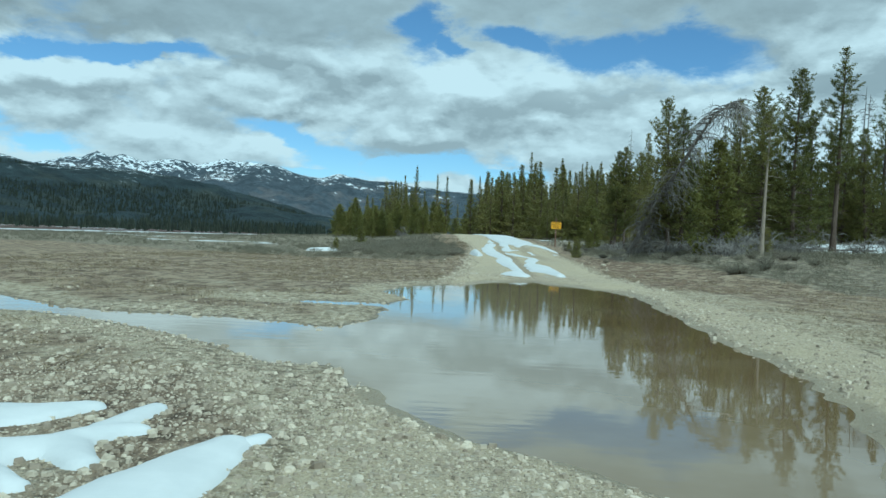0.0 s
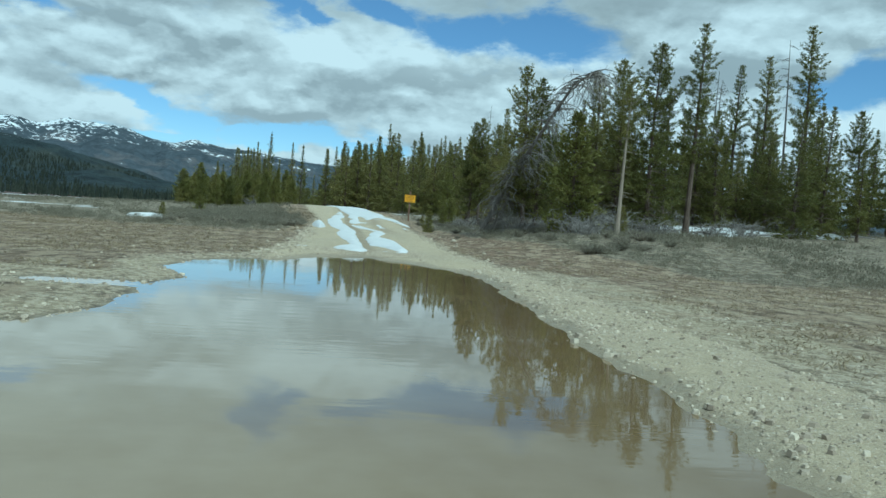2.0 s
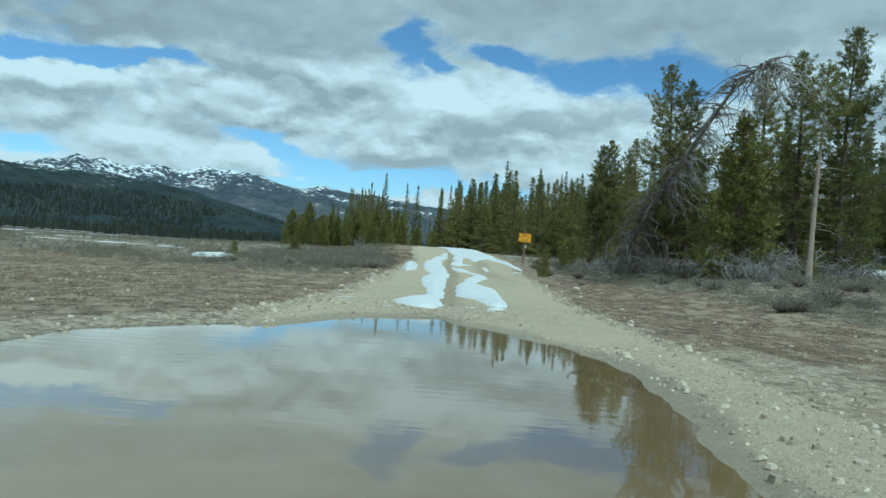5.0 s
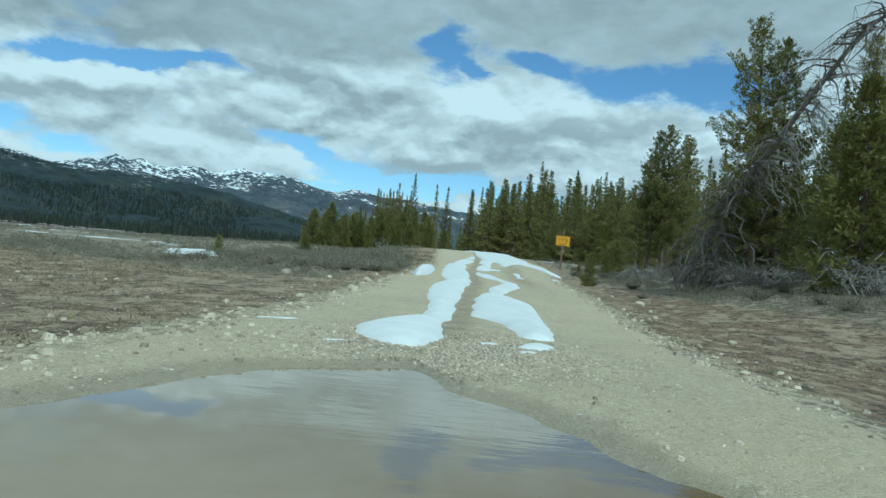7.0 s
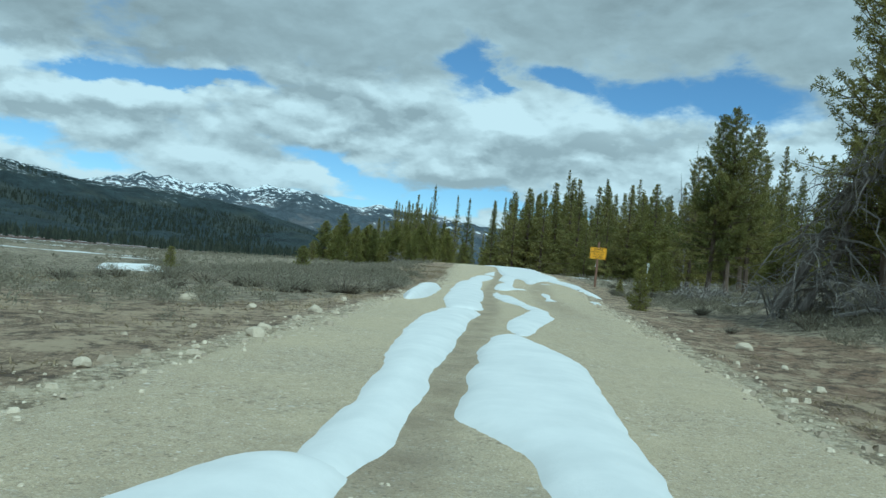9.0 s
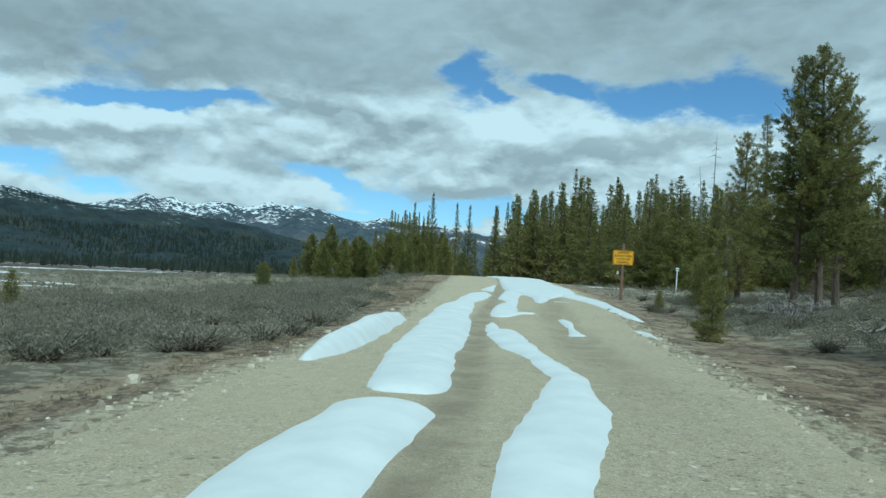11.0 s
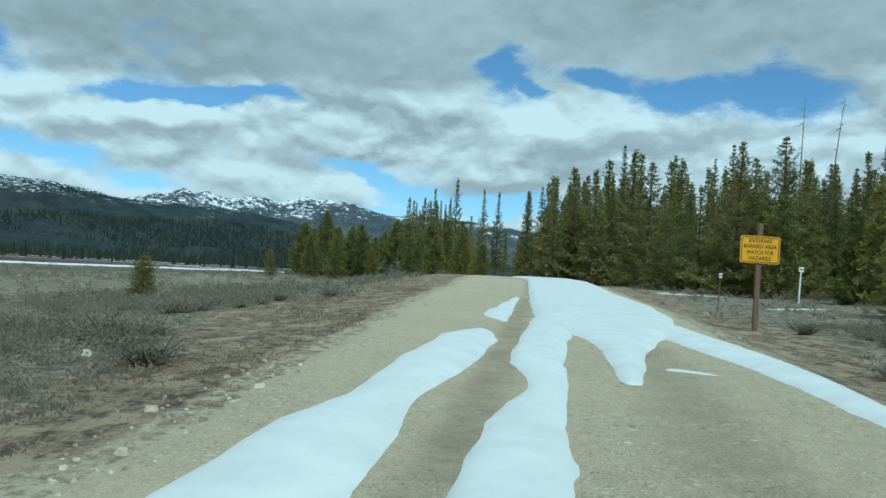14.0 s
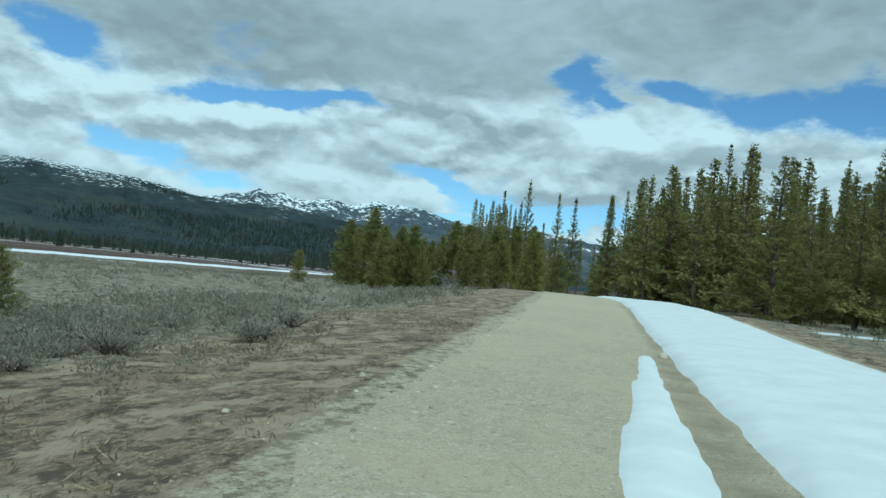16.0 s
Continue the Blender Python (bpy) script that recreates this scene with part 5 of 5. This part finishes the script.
def stone(soup, x, y, z, size, r):
    """A small worn stone: a low five-sided lump with a flattened top."""
    k, a = len(soup.v), r.uniform(0, math.tau)
    for ring, lift in ((1.0, -0.15), (0.66, r.uniform(0.35, 0.6))):
        for i in range(5):
            q = math.tau * i / 5
            px, py = size * (ring * math.cos(q) + r.gauss(0, 0.1)), size * (0.78 * ring * math.sin(q) + r.gauss(0, 0.1))
            soup.v.append((x + px * math.cos(a) - py * math.sin(a), y + px * math.sin(a) + py * math.cos(a), z + size * (lift + r.gauss(0, 0.06))))
    soup.f += [(k + i, k + (i + 1) % 5, k + 5 + (i + 1) % 5, k + 5 + i) for i in range(5)] + [tuple(range(k + 5, k + 10))]


def pebbly(x, y):
    off = np.abs(np.abs(x - road_middle(y)) - road_half(y))
    verge = np.exp(-(off / 0.45) ** 2) * 0.9
    w = -pool(x, y)
    beach = (w > -0.12) * np.exp(-(w / 1.3) ** 2)
    return np.clip(np.maximum(verge * (w > 0), beach) * np.clip(0.6 + 0.7 * wave_noise(x, y, 88, 0.9, 3), 0.08, 1), 0, 1)


pebbles = Soup()
for x, y, z in with_levels(spots(70000, (-7, 9, 4, 31), pebbly, 101)[:20000] + spots(16000, (-2, 7.5, 28, 84), pebbly, 102)[:6000] + spots(9000, (-5, 0.6, 4.5, 11.5), lambda x, y: 0.95 * (pool(x, y) < -0.02), 104)[:8000] + spots(12000, (-3.2, 2.4, 4.3, 8.5), lambda x, y: 0.9 * (pool(x, y) < -0.02), 106)[:9000] + spots(9000, (-15, 3, 16, 40), grassy, 107)[:4500] + spots(9000, (5, 18, 10, 34), grassy, 108)[:3500] + spots(9000, (4.4, 9, 7, 24), lambda x, y: np.exp(-pool(x, y) ** 2 / 4.0) * (pool(x, y) < 0), 105)[:4500]):
    stone(pebbles, x, y, z + 0.002, min(0.0065 / max(r5.random(), 0.01) ** 0.5, 0.045), r5)
g7 = np.random.RandomState(110)
along = g7.uniform(24, 62, 1500)
side = g7.choice((-1, 1), 1500)
edge = [(x, y) for x, y in zip((road_middle(along) + side * (road_half(along) + 0.05 + g7.normal(0, 0.22, 1500))).tolist(), along.tolist()) if pool(np.array([x]), np.array([y]))[0] < -0.05]
shore = spots(2600, (4.0, 6.2, 9, 25), lambda x, y: np.exp(-(pool(x, y) / 0.16) ** 2), 111)[:130] + spots(5000, (-8, 0.4, 8, 19), lambda x, y: np.exp(-(pool(x, y) / 0.12) ** 2), 112)[:160]
loose = spots(26000, (0.8, 5.2, 26.6, 31.5), lambda x, y: 0.9 * np.exp(-((x - 2.9) / 1.1) ** 2 - ((y - 28.3) / 1.5) ** 2) * (pool(x, y) < 0.03), 113)[:5500]
for x, y, z in with_levels(loose):
    stone(pebbles, x, y, z + 0.002, r5.uniform(0.007, 0.017), r5)
for x, y, z in with_levels(edge + shore):
    stone(pebbles, x, y, z + 0.004, min(0.016 / max(r5.random(), 0.02) ** 0.45, 0.075), r5)
tagged(new("gravel_stones", pebbles.mesh("gravel_stones", STONE)), "loose pale granite stones along shore and road edges", "gravel", kind="stuff")


def rock(x, y, size, seed, label="pale granite rock lying by the road"):
    r = random.Random(seed)
    bm = bmesh.new()
    bmesh.ops.create_icosphere(bm, subdivisions=3, radius=1.0)
    flat = [(Vector((r.gauss(0, 1), r.gauss(0, 1), r.gauss(0, 1))).normalized(), r.uniform(0.55, 0.85)) for _ in range(9)]
    for v in bm.verts:
        for d, q in flat:
            over = v.co.dot(d) - q
            if over > 0:
                v.co -= d * over * 0.9
        v.co += v.co.normalized() * 0.06 * noise.noise(v.co * 2.2 + Vector((seed, 0, 0)))
        v.co = Vector((v.co.x * size * 0.65, v.co.y * size * 0.5, v.co.z * size * 0.42))
    mesh = bpy.data.meshes.new("rock")
    bm.to_mesh(mesh)
    bm.free()
    mesh.materials.append(STONE)
    ob = new("rock", mesh)
    ob.matrix_world = pose(x, y, top_level(x, y) + size * 0.1, 0, 0, r.uniform(0, 360))
    return tagged(ob, label, "rock", "rocks")


for k, (x, y, s) in enumerate(((0.07, 40.6, .32), (-0.74, 39.9, .22), (0.25, 38.9, .2), (0.3, 37.3, .25), (0.45, 36.5, .3), (-1.9, 40.3, .4), (6.95, 41.4, .34), (5.05, 15.0, .09), (4.95, 16.7, .1), (5.15, 20.8, .1), (4.7, 10.4, .06), (-1.1, 12.2, .22), (6.9, 33, .16), (0.1, 33.6, .2), (-0.4, 31.4, .18), (6.4, 36.5, .2), (1.85, 77.5, .2),
                               (6.6, 44, .18), (-0.15, 43.7, .2), (5.9, 29, .14), (4.75, 13.2, .07), (4.9, 18.2, .08), (0.34, 7.3, .06), (-0.9, 7.9, .08), (-1.5, 8.6, .07), (6.2, 24.6, .14), (6.7, 38.6, .15), (-2.2, 62, .2), (0.0, 56.5, .16), (6.9, 48.6, .2))):
    rock(x, y, s * 0.72, 600 + k)


# ---------------------------------------------------------------- woods far off
def far_woods(label, count, box_, heights, seed, lift):
    """Many small ragged conifers, one sheet of woodland. box_: azimuth and distance limits."""
    g = np.random.RandomState(seed)
    a, d = np.radians(g.uniform(box_[0], box_[1], count)), g.uniform(box_[2], box_[3], count)
    s, r = Soup(), random.Random(seed)
    for ang, dist in zip(a.tolist(), d.tolist()):
        x, y = dist * math.sin(ang), dist * math.cos(ang)
        z, h = lift(ang, dist), r.uniform(*heights)
        w = h * r.uniform(0.14, 0.22)
        for low, high, f in ((0.05, 0.55, 1.0), (0.32, 0.8, 0.72), (0.6, 1.0, 0.45)):
            k = len(s.v)
            for j in range(5):
                q = math.tau * j / 5 + r.random()
                s.v.append((x + math.cos(q) * w * f * r.uniform(0.7, 1.2), y + math.sin(q) * w * f * r.uniform(0.7, 1.2), z + h * (low + r.uniform(-0.04, 0.06))))
            s.v.append((x, y, z + h * high))
            s.f += [(k + j, k + (j + 1) % 5, k + 5) for j in range(5)]
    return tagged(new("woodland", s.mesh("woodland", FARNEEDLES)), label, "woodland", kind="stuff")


ground_z = lambda ang, dist: float(base_level(np.array([dist * math.sin(ang)]), np.array([dist * math.cos(ang)]))[0]) - 0.3
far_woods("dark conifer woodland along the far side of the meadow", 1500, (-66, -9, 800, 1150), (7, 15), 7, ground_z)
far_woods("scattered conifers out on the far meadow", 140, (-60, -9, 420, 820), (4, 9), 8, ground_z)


def hill_z(ang, dist):
    az, el = math.degrees(ang), np.interp(math.degrees(ang), (-75, -60, -50, -42, -39.2, -33.5, -29, -25.3, -22.8, -19.8, -17.6, -15.5, -13.6, -11.6, -9), (3.0, 3.8, 4.4, 4.4, 4.7, 4.4, 3.7, 3.55, 3.45, 3.05, 2.6, 2.2, 1.7, 1.05, 0.7))
    q = (dist - 1150) / 1150
    return math.tan(math.radians(el)) * 2300 * q ** 1.15 - 4


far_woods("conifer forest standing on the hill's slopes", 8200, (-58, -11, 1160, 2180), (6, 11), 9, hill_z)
